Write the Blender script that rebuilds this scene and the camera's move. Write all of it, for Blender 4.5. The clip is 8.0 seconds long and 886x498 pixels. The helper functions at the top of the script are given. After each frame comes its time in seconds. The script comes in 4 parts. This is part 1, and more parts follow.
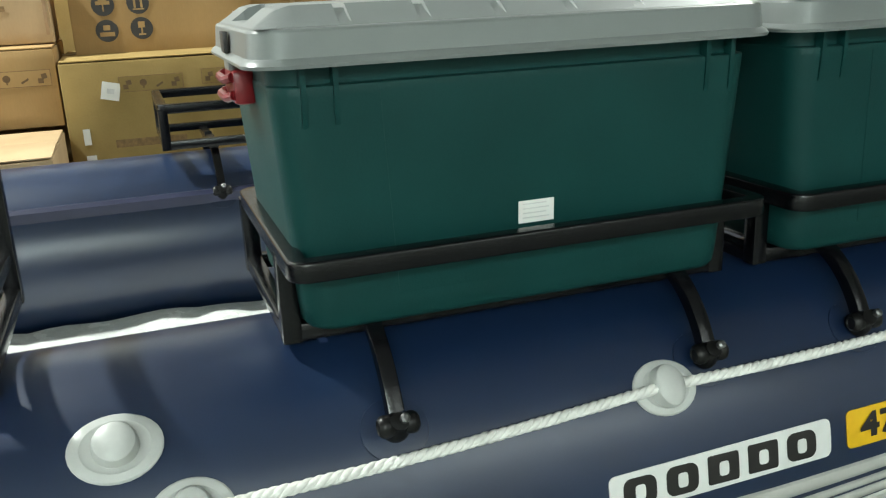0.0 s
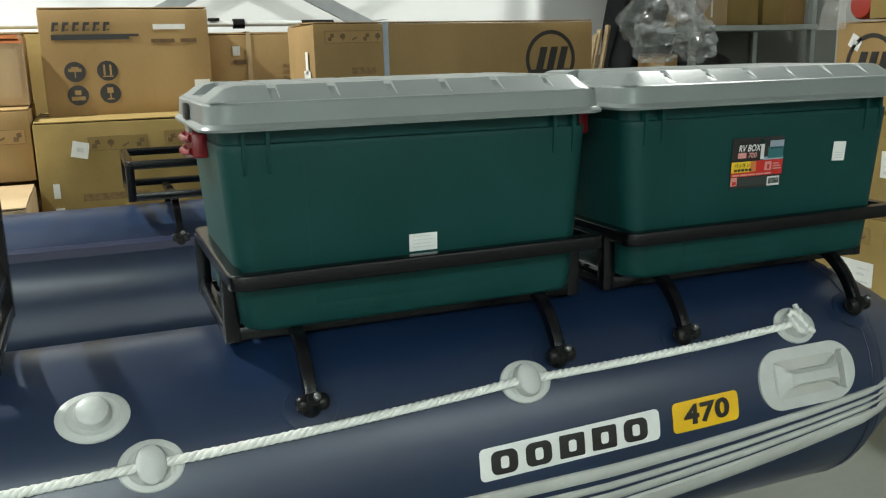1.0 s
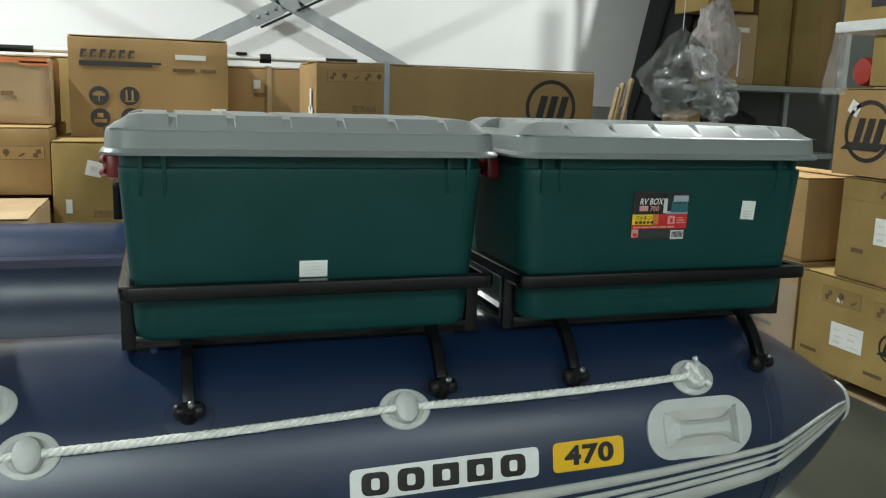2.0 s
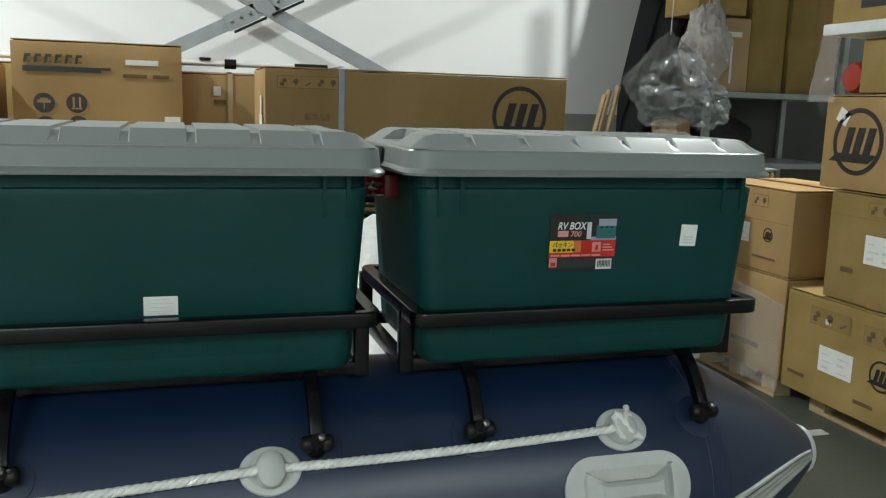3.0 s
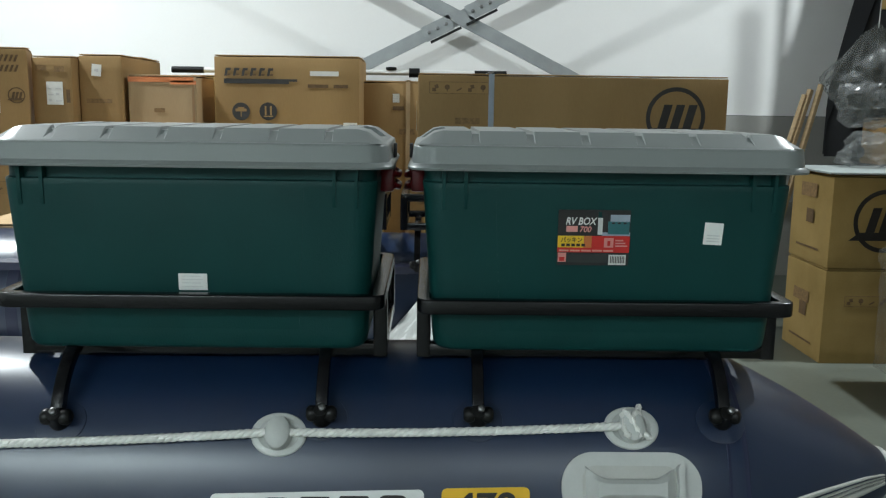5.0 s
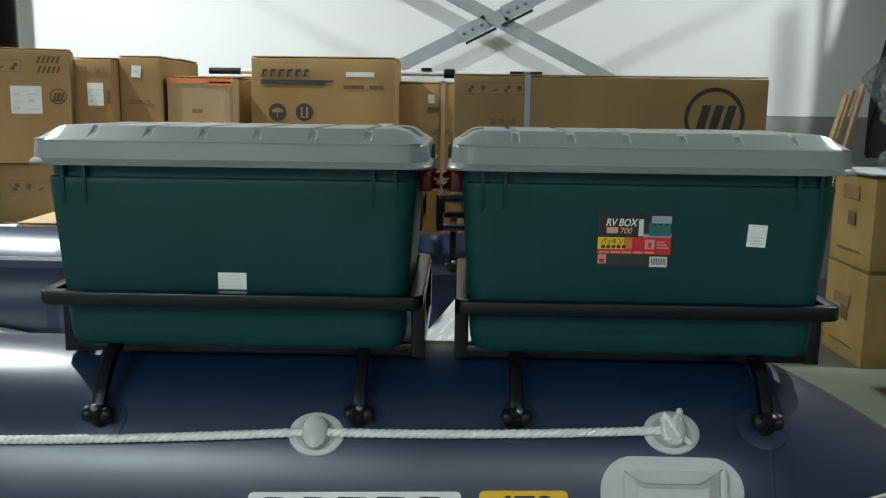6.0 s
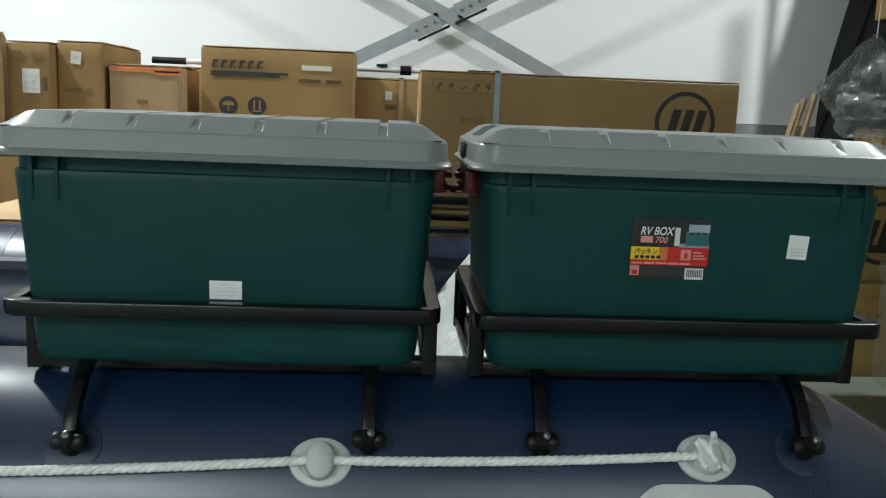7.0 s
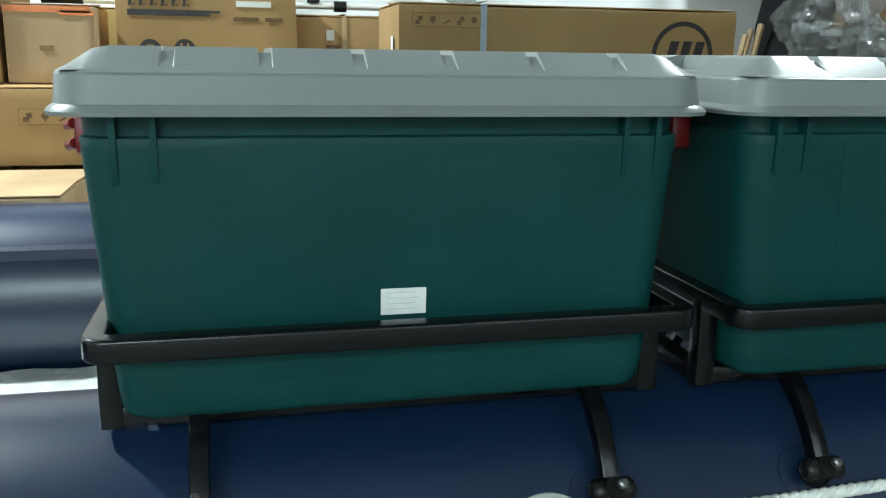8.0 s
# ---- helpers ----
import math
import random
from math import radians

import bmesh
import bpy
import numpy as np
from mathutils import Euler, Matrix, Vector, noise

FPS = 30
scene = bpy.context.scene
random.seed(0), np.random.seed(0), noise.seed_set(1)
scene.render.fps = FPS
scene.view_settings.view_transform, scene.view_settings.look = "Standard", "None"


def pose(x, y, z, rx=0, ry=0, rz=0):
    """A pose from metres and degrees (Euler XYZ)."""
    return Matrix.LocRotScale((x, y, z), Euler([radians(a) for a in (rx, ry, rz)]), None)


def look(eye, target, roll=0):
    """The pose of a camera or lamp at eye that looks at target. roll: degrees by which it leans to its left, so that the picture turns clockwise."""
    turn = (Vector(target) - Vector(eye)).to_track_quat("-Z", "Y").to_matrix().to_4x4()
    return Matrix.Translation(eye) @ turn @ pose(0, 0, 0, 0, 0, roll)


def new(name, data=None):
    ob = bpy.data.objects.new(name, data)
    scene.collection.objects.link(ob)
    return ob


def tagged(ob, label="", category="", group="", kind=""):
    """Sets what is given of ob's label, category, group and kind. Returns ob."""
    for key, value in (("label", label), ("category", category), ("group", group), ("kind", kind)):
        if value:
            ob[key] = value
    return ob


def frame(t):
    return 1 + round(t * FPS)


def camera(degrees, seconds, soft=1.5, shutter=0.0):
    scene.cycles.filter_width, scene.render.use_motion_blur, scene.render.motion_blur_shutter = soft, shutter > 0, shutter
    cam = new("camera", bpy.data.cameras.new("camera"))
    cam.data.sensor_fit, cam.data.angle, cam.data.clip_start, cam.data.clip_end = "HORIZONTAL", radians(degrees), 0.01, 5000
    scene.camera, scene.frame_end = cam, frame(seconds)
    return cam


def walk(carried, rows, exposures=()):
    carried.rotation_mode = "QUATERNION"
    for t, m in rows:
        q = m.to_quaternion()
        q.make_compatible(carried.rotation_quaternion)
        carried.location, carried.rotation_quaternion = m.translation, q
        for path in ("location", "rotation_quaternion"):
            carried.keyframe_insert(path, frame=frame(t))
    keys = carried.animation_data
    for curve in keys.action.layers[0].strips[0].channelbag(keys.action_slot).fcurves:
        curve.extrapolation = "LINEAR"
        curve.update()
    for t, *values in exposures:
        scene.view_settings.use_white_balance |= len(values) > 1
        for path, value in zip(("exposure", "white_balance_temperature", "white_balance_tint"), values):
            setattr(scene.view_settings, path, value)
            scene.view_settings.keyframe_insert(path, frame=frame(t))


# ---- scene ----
cam = camera(54.0, 8.0, soft=1.2)
PATH = [
    (0, (0.102, -0.051, 1.215), (0.731, 1.757, 0.637), -2.5),
    (0.5, (0.027, -0.237, 1.235), (0.67, 1.582, 0.707), -3.1),
    (1, (0.069, -0.399, 1.242), (0.799, 1.41, 0.803), -1.4),
    (1.5, (0.199, -0.562, 1.244), (0.907, 1.269, 0.859), 1.4),
    (1.7, (0.243, -0.586, 1.242), (0.895, 1.269, 0.879), 1.4),
    (2.8, (0.535, -0.455, 1.252), (1.12, 1.428, 0.919), 1.9),
    (3, (0.588, -0.416, 1.25), (1.173, 1.467, 0.92), 1.75),
    (3.5, (0.728, -0.422, 1.236), (1.263, 1.478, 0.91), 1.35),
    (4, (0.916, -0.496, 1.231), (1.223, 1.453, 0.903), 2.7),
    (4.5, (0.965, -0.536, 1.238), (1.067, 1.434, 0.906), 1.1),
    (5, (0.964, -0.554, 1.244), (1.0, 1.418, 0.918), 0.8),
    (6.5, (0.929, -0.53, 1.237), (0.876, 1.443, 0.913), 0.7),
    (7, (0.808, -0.407, 1.228), (0.936, 1.564, 0.908), 2.3),
    (7.5, (0.569, -0.225, 1.236), (0.891, 1.716, 0.8765), 1.9),
    (8, (0.404, 0.03, 1.197), (0.84, 1.934, 0.762), 0.85),
]
walk(cam, [(t, look(eye, target, roll)) for t, eye, target, roll in PATH],
     exposures=[(0, 0.58, 6500, 7), (0.5, 0.36, 6450, 7), (1, 0.35, 6500, 8), (1.7, 0.22, 6350, 9), (3, 0.04, 6350, 10), (4.5, -0.06, 6050, 10),
                (6.5, -0.08, 6200, 10), (7, -0.08, 6200, 10), (7.5, 0.08, 6150, 8), (8, 0.54, 5850, 3)])

# ---------------------------------------------------------------- light
world = bpy.data.worlds.new("world")
scene.world = world
world.use_nodes = True
world.node_tree.nodes["Background"].inputs["Color"].default_value = (0.5, 0.55, 0.65, 1)
world.node_tree.nodes["Background"].inputs["Strength"].default_value = 0.05


def lamp(x, y, z, sx, sy, power, colour, target=None):
    d = bpy.data.lights.new("unseen_lamp", "AREA")
    d.shape, d.size, d.size_y, d.energy, d.color = "RECTANGLE", sx, sy, power, colour
    o = new("unseen_lamp", d)
    o.matrix_world = look((x, y, z), target or (x, y + 0.001, 0))
    return o


# Back pair placed from cast shadows; wide front pair is added, unseen fill.
LAMPS = [(-2.2, 3.3, 4.2, 0.16, 0.16, 262), (4.0, 3.3, 4.2, 0.13, 0.13, 165), (-1.6, -3.5, 3.2, 2.6, 0.9, 138), (2.6, -3.5, 3.2, 2.6, 0.9, 30)]
for lx, ly, lz, lsx, lsy, lp in LAMPS:
    lamp(lx, ly, lz - 0.07, lsx, lsy, lp, (0.96, 1.0, 0.95) if ly > 0 else (0.87, 1.0, 0.96))

# ---------------------------------------------------------------- materials


def material(name, colour, rough=0.6, metal=0.0, vary=0.12, scale=6.0, bump=0.1, bump_scale=120.0, detail=4.0, second=None, spread=0.0,
             stretch=(1, 1, 1), spec=0.5, coat=0.0, rough_vary=0.1):
    """A painted, moulded or fibrous surface: two scales of tone, fine relief, uneven gloss."""
    m = bpy.data.materials.new(name)
    m.use_nodes = True
    nt = m.node_tree
    b = nt.nodes["Principled BSDF"]
    n, link = nt.nodes.new, nt.links.new
    tc = n("ShaderNodeTexCoord")
    mp = n("ShaderNodeMapping")
    mp.inputs["Scale"].default_value = stretch
    link(tc.outputs["Object"], mp.inputs["Vector"])
    big = n("ShaderNodeTexNoise")
    big.inputs["Scale"].default_value, big.inputs["Detail"].default_value = scale, detail
    fine = n("ShaderNodeTexNoise")
    fine.inputs["Scale"].default_value, fine.inputs["Detail"].default_value = bump_scale, 3
    link(mp.outputs["Vector"], big.inputs["Vector"])
    link(mp.outputs["Vector"], fine.inputs["Vector"])
    ramp = n("ShaderNodeValToRGB")
    lo = [max(0.0, c * (1 - vary)) for c in colour]
    hi = list(second) if second else [min(1.0, c * (1 + vary)) for c in colour]
    ramp.color_ramp.elements[0].position, ramp.color_ramp.elements[0].color = 0.3, (*lo, 1)
    ramp.color_ramp.elements[1].position, ramp.color_ramp.elements[1].color = 0.7, (*hi, 1)
    link(big.outputs["Fac"], ramp.inputs["Fac"])
    mix = n("ShaderNodeMix")
    mix.data_type, mix.blend_type = "RGBA", "MULTIPLY"
    mix.inputs["Factor"].default_value = 1.0
    tone = n("ShaderNodeMapRange")
    tone.inputs["To Min"].default_value, tone.inputs["To Max"].default_value = 1 - vary * 0.6, 1 + vary * 0.6
    link(fine.outputs["Fac"], tone.inputs["Value"])
    link(ramp.outputs["Color"], mix.inputs["A"])
    link(tone.outputs["Result"], mix.inputs["B"])
    out = mix.outputs["Result"]
    if spread:
        info = n("ShaderNodeObjectInfo")
        hv = n("ShaderNodeHueSaturation")
        rng = n("ShaderNodeMapRange")
        rng.inputs["To Min"].default_value, rng.inputs["To Max"].default_value = 1 - spread, 1 + spread
        link(info.outputs["Random"], rng.inputs["Value"])
        link(rng.outputs["Result"], hv.inputs["Value"])
        link(out, hv.inputs["Color"])
        out = hv.outputs["Color"]
    link(out, b.inputs["Base Color"])
    rr = n("ShaderNodeMapRange")
    rr.inputs["To Min"].default_value, rr.inputs["To Max"].default_value = max(0.03, rough - rough_vary), min(1, rough + rough_vary)
    link(big.outputs["Fac"], rr.inputs["Value"])
    link(rr.outputs["Result"], b.inputs["Roughness"])
    b.inputs["Metallic"].default_value = metal
    b.inputs["Specular IOR Level"].default_value = spec
    b.inputs["Coat Weight"].default_value = coat
    if bump:
        bp = n("ShaderNodeBump")
        bp.inputs["Strength"].default_value, bp.inputs["Distance"].default_value = bump, 0.002
        link(fine.outputs["Fac"], bp.inputs["Height"])
        link(bp.outputs["Normal"], b.inputs["Normal"])
    return m


def film_material(name, colour, rough, alpha):
    m = material(name, colour, rough, vary=0.15, scale=14, bump=0.3, bump_scale=60)
    b = m.node_tree.nodes["Principled BSDF"]
    b.inputs["Alpha"].default_value = alpha
    return m


NAVY = material("navy_pvc", (0.0060, 0.0185, 0.055), 0.33, spec=0.9, vary=0.12, scale=3, bump=0.03, bump_scale=420, rough_vary=0.05)
NAVY_SEAM = material("navy_seam_tape", (0.02, 0.024, 0.06), 0.42, vary=0.12, bump=0.12, bump_scale=300)
PVC_GREY = material("grey_pvc_fitting", (0.52, 0.53, 0.51), 0.42, vary=0.06, scale=20, bump=0.08, bump_scale=200)
STRAKE = material("grey_rubbing_strake", (0.47, 0.47, 0.44), 0.5, vary=0.08, scale=12, bump=0.12, bump_scale=180)
LID = material("grey_lid_plastic", (0.20, 0.217, 0.213), 0.34, spec=0.45, vary=0.03, scale=8, bump=0.05, bump_scale=260, rough_vary=0.03)
GREEN = material("green_box_plastic", (0.0050, 0.045, 0.042), 0.46, spec=0.2, vary=0.1, scale=5, bump=0.16, bump_scale=330, rough_vary=0.06)
LATCH = material("red_latch_plastic", (0.17, 0.008, 0.011), 0.32, vary=0.1, scale=30, bump=0.05)
BLACK = material("black_powder_coat", (0.003, 0.003, 0.004), 0.19, spec=0.4, vary=0.15, scale=30, bump=0.15, bump_scale=500, rough_vary=0.08)
KNOB = material("black_plastic", (0.007, 0.007, 0.007), 0.36, spec=0.3, vary=0.1, scale=40, bump=0.03)
PAD = material("dark_rubber_pad", (0.0052, 0.016, 0.048), 0.33, spec=0.85, vary=0.1, scale=30, bump=0.05)
STEEL = material("zinc_bolt", (0.22, 0.22, 0.22), 0.42, 1.0, vary=0.1, scale=30, bump=0.05)
ROPE = material("white_braided_rope", (0.82, 0.81, 0.77), 0.8, vary=0.1, scale=60, bump=0.4, bump_scale=700)
WHITE_VINYL = material("white_vinyl", (0.78, 0.78, 0.76), 0.4, vary=0.04, scale=15, bump=0.03)
YELLOW_VINYL = material("yellow_vinyl", (0.80, 0.47, 0.012), 0.4, vary=0.05, scale=15, bump=0.03)
INK = material("black_print", (0.018, 0.016, 0.015), 0.5, vary=0.2, scale=40, bump=0.02)
FADED_INK = material("faded_print", (0.13, 0.078, 0.035), 0.8, vary=0.25, scale=40, bump=0.02)
SOFT_INK = material("thin_print", (0.22, 0.135, 0.058), 0.85, vary=0.25, scale=60, bump=0.02)
PAPER = material("white_paper_label", (0.76, 0.76, 0.73), 0.6, vary=0.05, scale=20, bump=0.05)
PALE_INK = material("grey_print", (0.62, 0.62, 0.61), 0.6, vary=0.1, scale=40, bump=0.02)
RED_INK = material("red_print", (0.55, 0.02, 0.015), 0.4, vary=0.1, scale=40, bump=0.02)
PINK_INK = material("pink_print", (0.72, 0.30, 0.27), 0.4, vary=0.1, scale=40, bump=0.02)
YELLOW_INK = material("yellow_print", (0.83, 0.55, 0.02), 0.4, vary=0.1, scale=40, bump=0.02)
TEAL_INK = material("teal_print", (0.03, 0.14, 0.15), 0.4, vary=0.1, scale=40, bump=0.02)
CARD = material("cardboard", (0.33, 0.205, 0.085), 0.82, vary=0.13, scale=3.0, bump=0.15, bump_scale=150, spread=0.1, stretch=(1, 1, 0.25), second=(0.385, 0.25, 0.11), spec=0.25)
CARD_PALE = material("pale_cardboard", (0.43, 0.30, 0.165), 0.82, vary=0.12, scale=3.0, bump=0.15, bump_scale=150, spread=0.07, stretch=(1, 1, 0.25), second=(0.50, 0.365, 0.215), spec=0.25)
CARD_OLD = material("dull_cardboard", (0.285, 0.195, 0.065), 0.85, vary=0.15, scale=4.0, bump=0.15, bump_scale=150, spread=0.1, second=(0.345, 0.24, 0.09), spec=0.25)
TAPE = material("brown_packing_tape", (0.30, 0.175, 0.075), 0.35, vary=0.1, scale=10, bump=0.05)
ORANGE_TAPE = material("orange_tape", (0.62, 0.19, 0.05), 0.45, vary=0.15, scale=10, bump=0.05)
STRAP = material("blue_grey_strap", (0.33, 0.38, 0.45), 0.4, vary=0.1, scale=10, bump=0.05)
DARK = material("dark_cloth", (0.010, 0.011, 0.013), 0.9, vary=0.3, scale=6, bump=0.4, bump_scale=40)
WOOD = material("pale_wood", (0.46, 0.33, 0.185), 0.7, vary=0.15, scale=8, bump=0.2, bump_scale=60, stretch=(1, 8, 8), spread=0.1)
PLY = material("plywood_sheet", (0.55, 0.40, 0.23), 0.65, vary=0.1, scale=4, bump=0.1, stretch=(1, 6, 6))
WALL = material("white_panel_wall", (0.80, 0.80, 0.79), 0.6, vary=0.025, scale=1.2, bump=0.06, bump_scale=60)
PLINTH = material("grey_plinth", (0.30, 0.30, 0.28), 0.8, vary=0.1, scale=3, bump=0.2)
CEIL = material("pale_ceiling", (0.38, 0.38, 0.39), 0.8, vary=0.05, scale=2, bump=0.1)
FLOOR = material("painted_concrete", (0.105, 0.118, 0.098), 0.42, vary=0.2, scale=1.6, bump=0.12, bump_scale=40, detail=8, rough_vary=0.14)
STRIPE = material("white_floor_paint", (0.70, 0.70, 0.67), 0.55, vary=0.12, scale=12, bump=0.1)
GALV = material("galvanised_steel", (0.34, 0.36, 0.37), 0.42, 0.6, vary=0.1, scale=9, bump=0.06, rough_vary=0.1)
SHELF_PAINT = material("grey_shelf_paint", (0.30, 0.335, 0.33), 0.4, vary=0.08, scale=6, bump=0.05)
COLUMN = material("dark_column_paint", (0.030, 0.036, 0.034), 0.5, vary=0.15, scale=4, bump=0.1)
ALU = material("white_aluminium_tube", (0.70, 0.70, 0.68), 0.35, 0.2, vary=0.06, scale=10, bump=0.03)
RED = material("red_plastic", (0.36, 0.03, 0.02), 0.35, vary=0.1, scale=12, bump=0.05)
FOAM = material("white_foam", (0.72, 0.74, 0.74), 0.7, vary=0.05, scale=20, bump=0.2)
BUBBLE = material("bubble_wrap", (0.62, 0.64, 0.62), 0.25, vary=0.12, scale=18, bump=0.9, bump_scale=90)
BAG = film_material("clear_plastic_bag", (0.20, 0.21, 0.21), 0.26, 0.34)
BAG_WHITE = film_material("milky_plastic_bag", (0.42, 0.38, 0.37), 0.35, 0.92)
WRAP = film_material("stretch_film", (0.60, 0.58, 0.55), 0.22, 0.3)
INNER = material("dark_boat_lining", (0.018, 0.020, 0.030), 0.55, vary=0.15, scale=4, bump=0.12, bump_scale=200)
GLOW = bpy.data.materials.new("lamp_diffuser")
GLOW.use_nodes = True
GLOW.node_tree.nodes["Principled BSDF"].inputs["Emission Color"].default_value = (1, 0.96, 0.95, 1)
GLOW.node_tree.nodes["Principled BSDF"].inputs["Emission Strength"].default_value = 1.0

# ---------------------------------------------------------------- mesh helpers


def mesh_of(name, bm, mat, smooth=True, angle=35):
    me = bpy.data.meshes.new(name)
    bmesh.ops.recalc_face_normals(bm, faces=bm.faces[:])
    for f in bm.faces:
        f.smooth = smooth
    if smooth:
        lim = radians(angle)
        for e in bm.edges:
            if len(e.link_faces) == 2 and e.calc_face_angle(0) > lim:
                e.smooth = False
    bm.to_mesh(me)
    bm.free()
    me.materials.append(mat)
    return me


def part(name, bm, mat, parent, label="", smooth=True, angle=35):
    """Links a bmesh as one mesh object under a thing or a part, in the thing's own space."""
    ob = new(name, mesh_of(name, bm, mat, smooth, angle))
    ob.parent = parent
    if label:
        ob["label"] = label
    return ob


def thing(name, label, category, group="", kind="", at=None):
    ob = new(name)
    ob.empty_display_size = 0.05
    if at is not None:
        ob.matrix_basis = at
    return tagged(ob, label, category, group, kind)


def single(name, bm, mat, label, category, group="", kind="", smooth=True, at=None):
    ob = new(name, mesh_of(name, bm, mat, smooth))
    if at is not None:
        ob.matrix_basis = at
    return tagged(ob, label, category, group, kind)


def loft(rings, cap=True, closed=True, bm=None):
    bm = bm or bmesh.new()
    vs = [[bm.verts.new(p) for p in r] for r in rings]
    n = len(rings[0])
    for a, b in zip(vs, vs[1:]):
        for i in range(n if closed else n - 1):
            j = (i + 1) % n
            bm.faces.new((a[i], a[j], b[j], b[i]))
    if cap and closed:
        bm.faces.new(vs[0][::-1])
        bm.faces.new(vs[-1])
    return bm


def box(x0, x1, y0, y1, z0, z1, bevel=0.003, bm=None):
    bm = bm or bmesh.new()
    r = bmesh.ops.create_cube(bm, size=1)
    vs = r["verts"]
    for v in vs:
        v.co = Vector(((x0 + x1) / 2 + v.co.x * (x1 - x0), (y0 + y1) / 2 + v.co.y * (y1 - y0), (z0 + z1) / 2 + v.co.z * (z1 - z0)))
    if bevel:
        es = list({e for v in vs for e in v.link_edges})
        bmesh.ops.bevel(bm, geom=es, offset=bevel, segments=2, profile=0.5, affect="EDGES")
    return bm


def rounded(hx, hy, r, n=5):
    """A rounded rectangle's outline, anticlockwise."""
    pts = []
    for cx, cy, a0 in ((1, 1, 0), (-1, 1, 90), (-1, -1, 180), (1, -1, 270)):
        for i in range(n + 1):
            a = radians(a0 + 90 * i / n)
            pts.append((cx * (hx - r) + r * math.cos(a), cy * (hy - r) + r * math.sin(a)))
    return pts


def sweep(points, radius, n=12, square=0, closed=False, bm=None, up=(0, 0, 1), taper=None):
    """A tube along a line of points; square gives a square section with softened corners."""
    pts = [Vector(p) for p in points]
    k = len(pts)
    if square:
        sec = rounded(radius, radius, radius * (0.25 if square is True else square), 2 if square is True else 4)
    else:
        sec = [(radius * math.cos(2 * math.pi * i / n), radius * math.sin(2 * math.pi * i / n)) for i in range(n)]
    rings = []
    side = None
    for i, p in enumerate(pts):
        if closed:
            d = (pts[(i + 1) % k] - pts[i - 1])
        else:
            d = pts[min(i + 1, k - 1)] - pts[max(i - 1, 0)]
        d.normalize()
        ref = Vector(up)
        if abs(d.dot(ref)) > 0.95:
            ref = Vector((0, 1, 0)) if abs(d.y) < 0.9 else Vector((1, 0, 0))
        if side is None:
            side = d.cross(ref).normalized()
        else:
            side = (side - d * side.dot(d)).normalized()
        top = side.cross(d)
        s = taper[i] if taper else 1
        rings.append([p + side * a * s + top * b * s for a, b in sec])
    if closed:
        rings.append(rings[0])
        return loft(rings[:-1] + [rings[0]], cap=False, bm=bm)
    return loft(rings, bm=bm)


def corner_line(points, r, n=5, closed=False):
    """A line of points with its corners rounded."""
    pts = [Vector(p) for p in points]
    k = len(pts)
    out = []
    for i, p in enumerate(pts):
        if not closed and i in (0, k - 1):
            out.append(p)
            continue
        a, b = (pts[i - 1] - p), (pts[(i + 1) % k] - p)
        t = min(r, a.length * 0.45, b.length * 0.45)
        a, b = p + a.normalized() * t, p + b.normalized() * t
        for j in range(n + 1):
            u = j / n
            out.append(a * (1 - u) ** 2 + p * 2 * u * (1 - u) + b * u * u)
    return out


def ball(x, y, z, rx, ry, rz, bm=None, seg=14):
    bm = bm or bmesh.new()
    bmesh.ops.create_uvsphere(bm, u_segments=seg, v_segments=seg // 2 + 2, radius=1, matrix=Matrix.LocRotScale((x, y, z), None, (rx, ry, rz)))
    return bm


def lathe(profile, m=None, n=20, bm=None):
    """Turns (radius, height) pairs about z, then places them by m."""
    m = m or Matrix()
    rings = [[m @ Vector((r * math.cos(2 * math.pi * i / n), r * math.sin(2 * math.pi * i / n), h)) for i in range(n)] for r, h in profile]
    return loft(rings, bm=bm)


def text_mesh(word, size, swell=0.04):
    """Built-in font as a flat mesh, centred."""
    c = bpy.data.curves.new("text", "FONT")
    c.body, c.size, c.align_x, c.align_y = word, size, "CENTER", "CENTER"
    c.offset = size * swell
    o = bpy.data.objects.new("text", c)
    scene.collection.objects.link(o)
    dg = bpy.context.evaluated_depsgraph_get()
    me = bpy.data.meshes.new_from_object(o.evaluated_get(dg))
    bpy.data.objects.remove(o)
    bm = bmesh.new()
    bm.from_mesh(me)
    bpy.data.meshes.remove(me)
    return bm


# ---------------------------------------------------------------- the hall
def wall(name, x0, x1, y0, y1, z0, z1, mat, label):
    return single(name, box(x0, x1, y0, y1, z0, z1, 0), mat, label, "wall", kind="structure", smooth=False)


X0, X1, Y0, Y1, H = -4.2, 5.6, -4.0, 5.98, 4.4
single("floor", box(X0 - 0.2, X1 + 0.2, Y0 - 0.2, Y1 + 0.2, -0.1, 0, 0), FLOOR, "worn grey-green painted concrete warehouse floor", "floor", kind="structure", smooth=False)
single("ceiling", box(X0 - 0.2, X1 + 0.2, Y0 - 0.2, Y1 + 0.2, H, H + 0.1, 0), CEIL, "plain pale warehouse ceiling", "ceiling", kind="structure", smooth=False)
wall("wall_north", X0 - 0.2, X1 + 0.2, Y1, Y1 + 0.2, 1.2, H, WALL, "white sandwich panel wall of the warehouse")
wall("wall_plinth", X0 - 0.2, X1 + 0.2, Y1 - 0.06, Y1 + 0.2, 0, 1.196, PLINTH, "grey plinth below the white panel wall")
wall("wall_south", X0 - 0.2, X1 + 0.2, Y0 - 0.2, Y0, 0, H, WALL, "white panel wall behind the viewer")
wall("wall_west", X0 - 0.2, X0, Y0, Y1 - 0.06, 0, H, WALL, "plain white side wall")
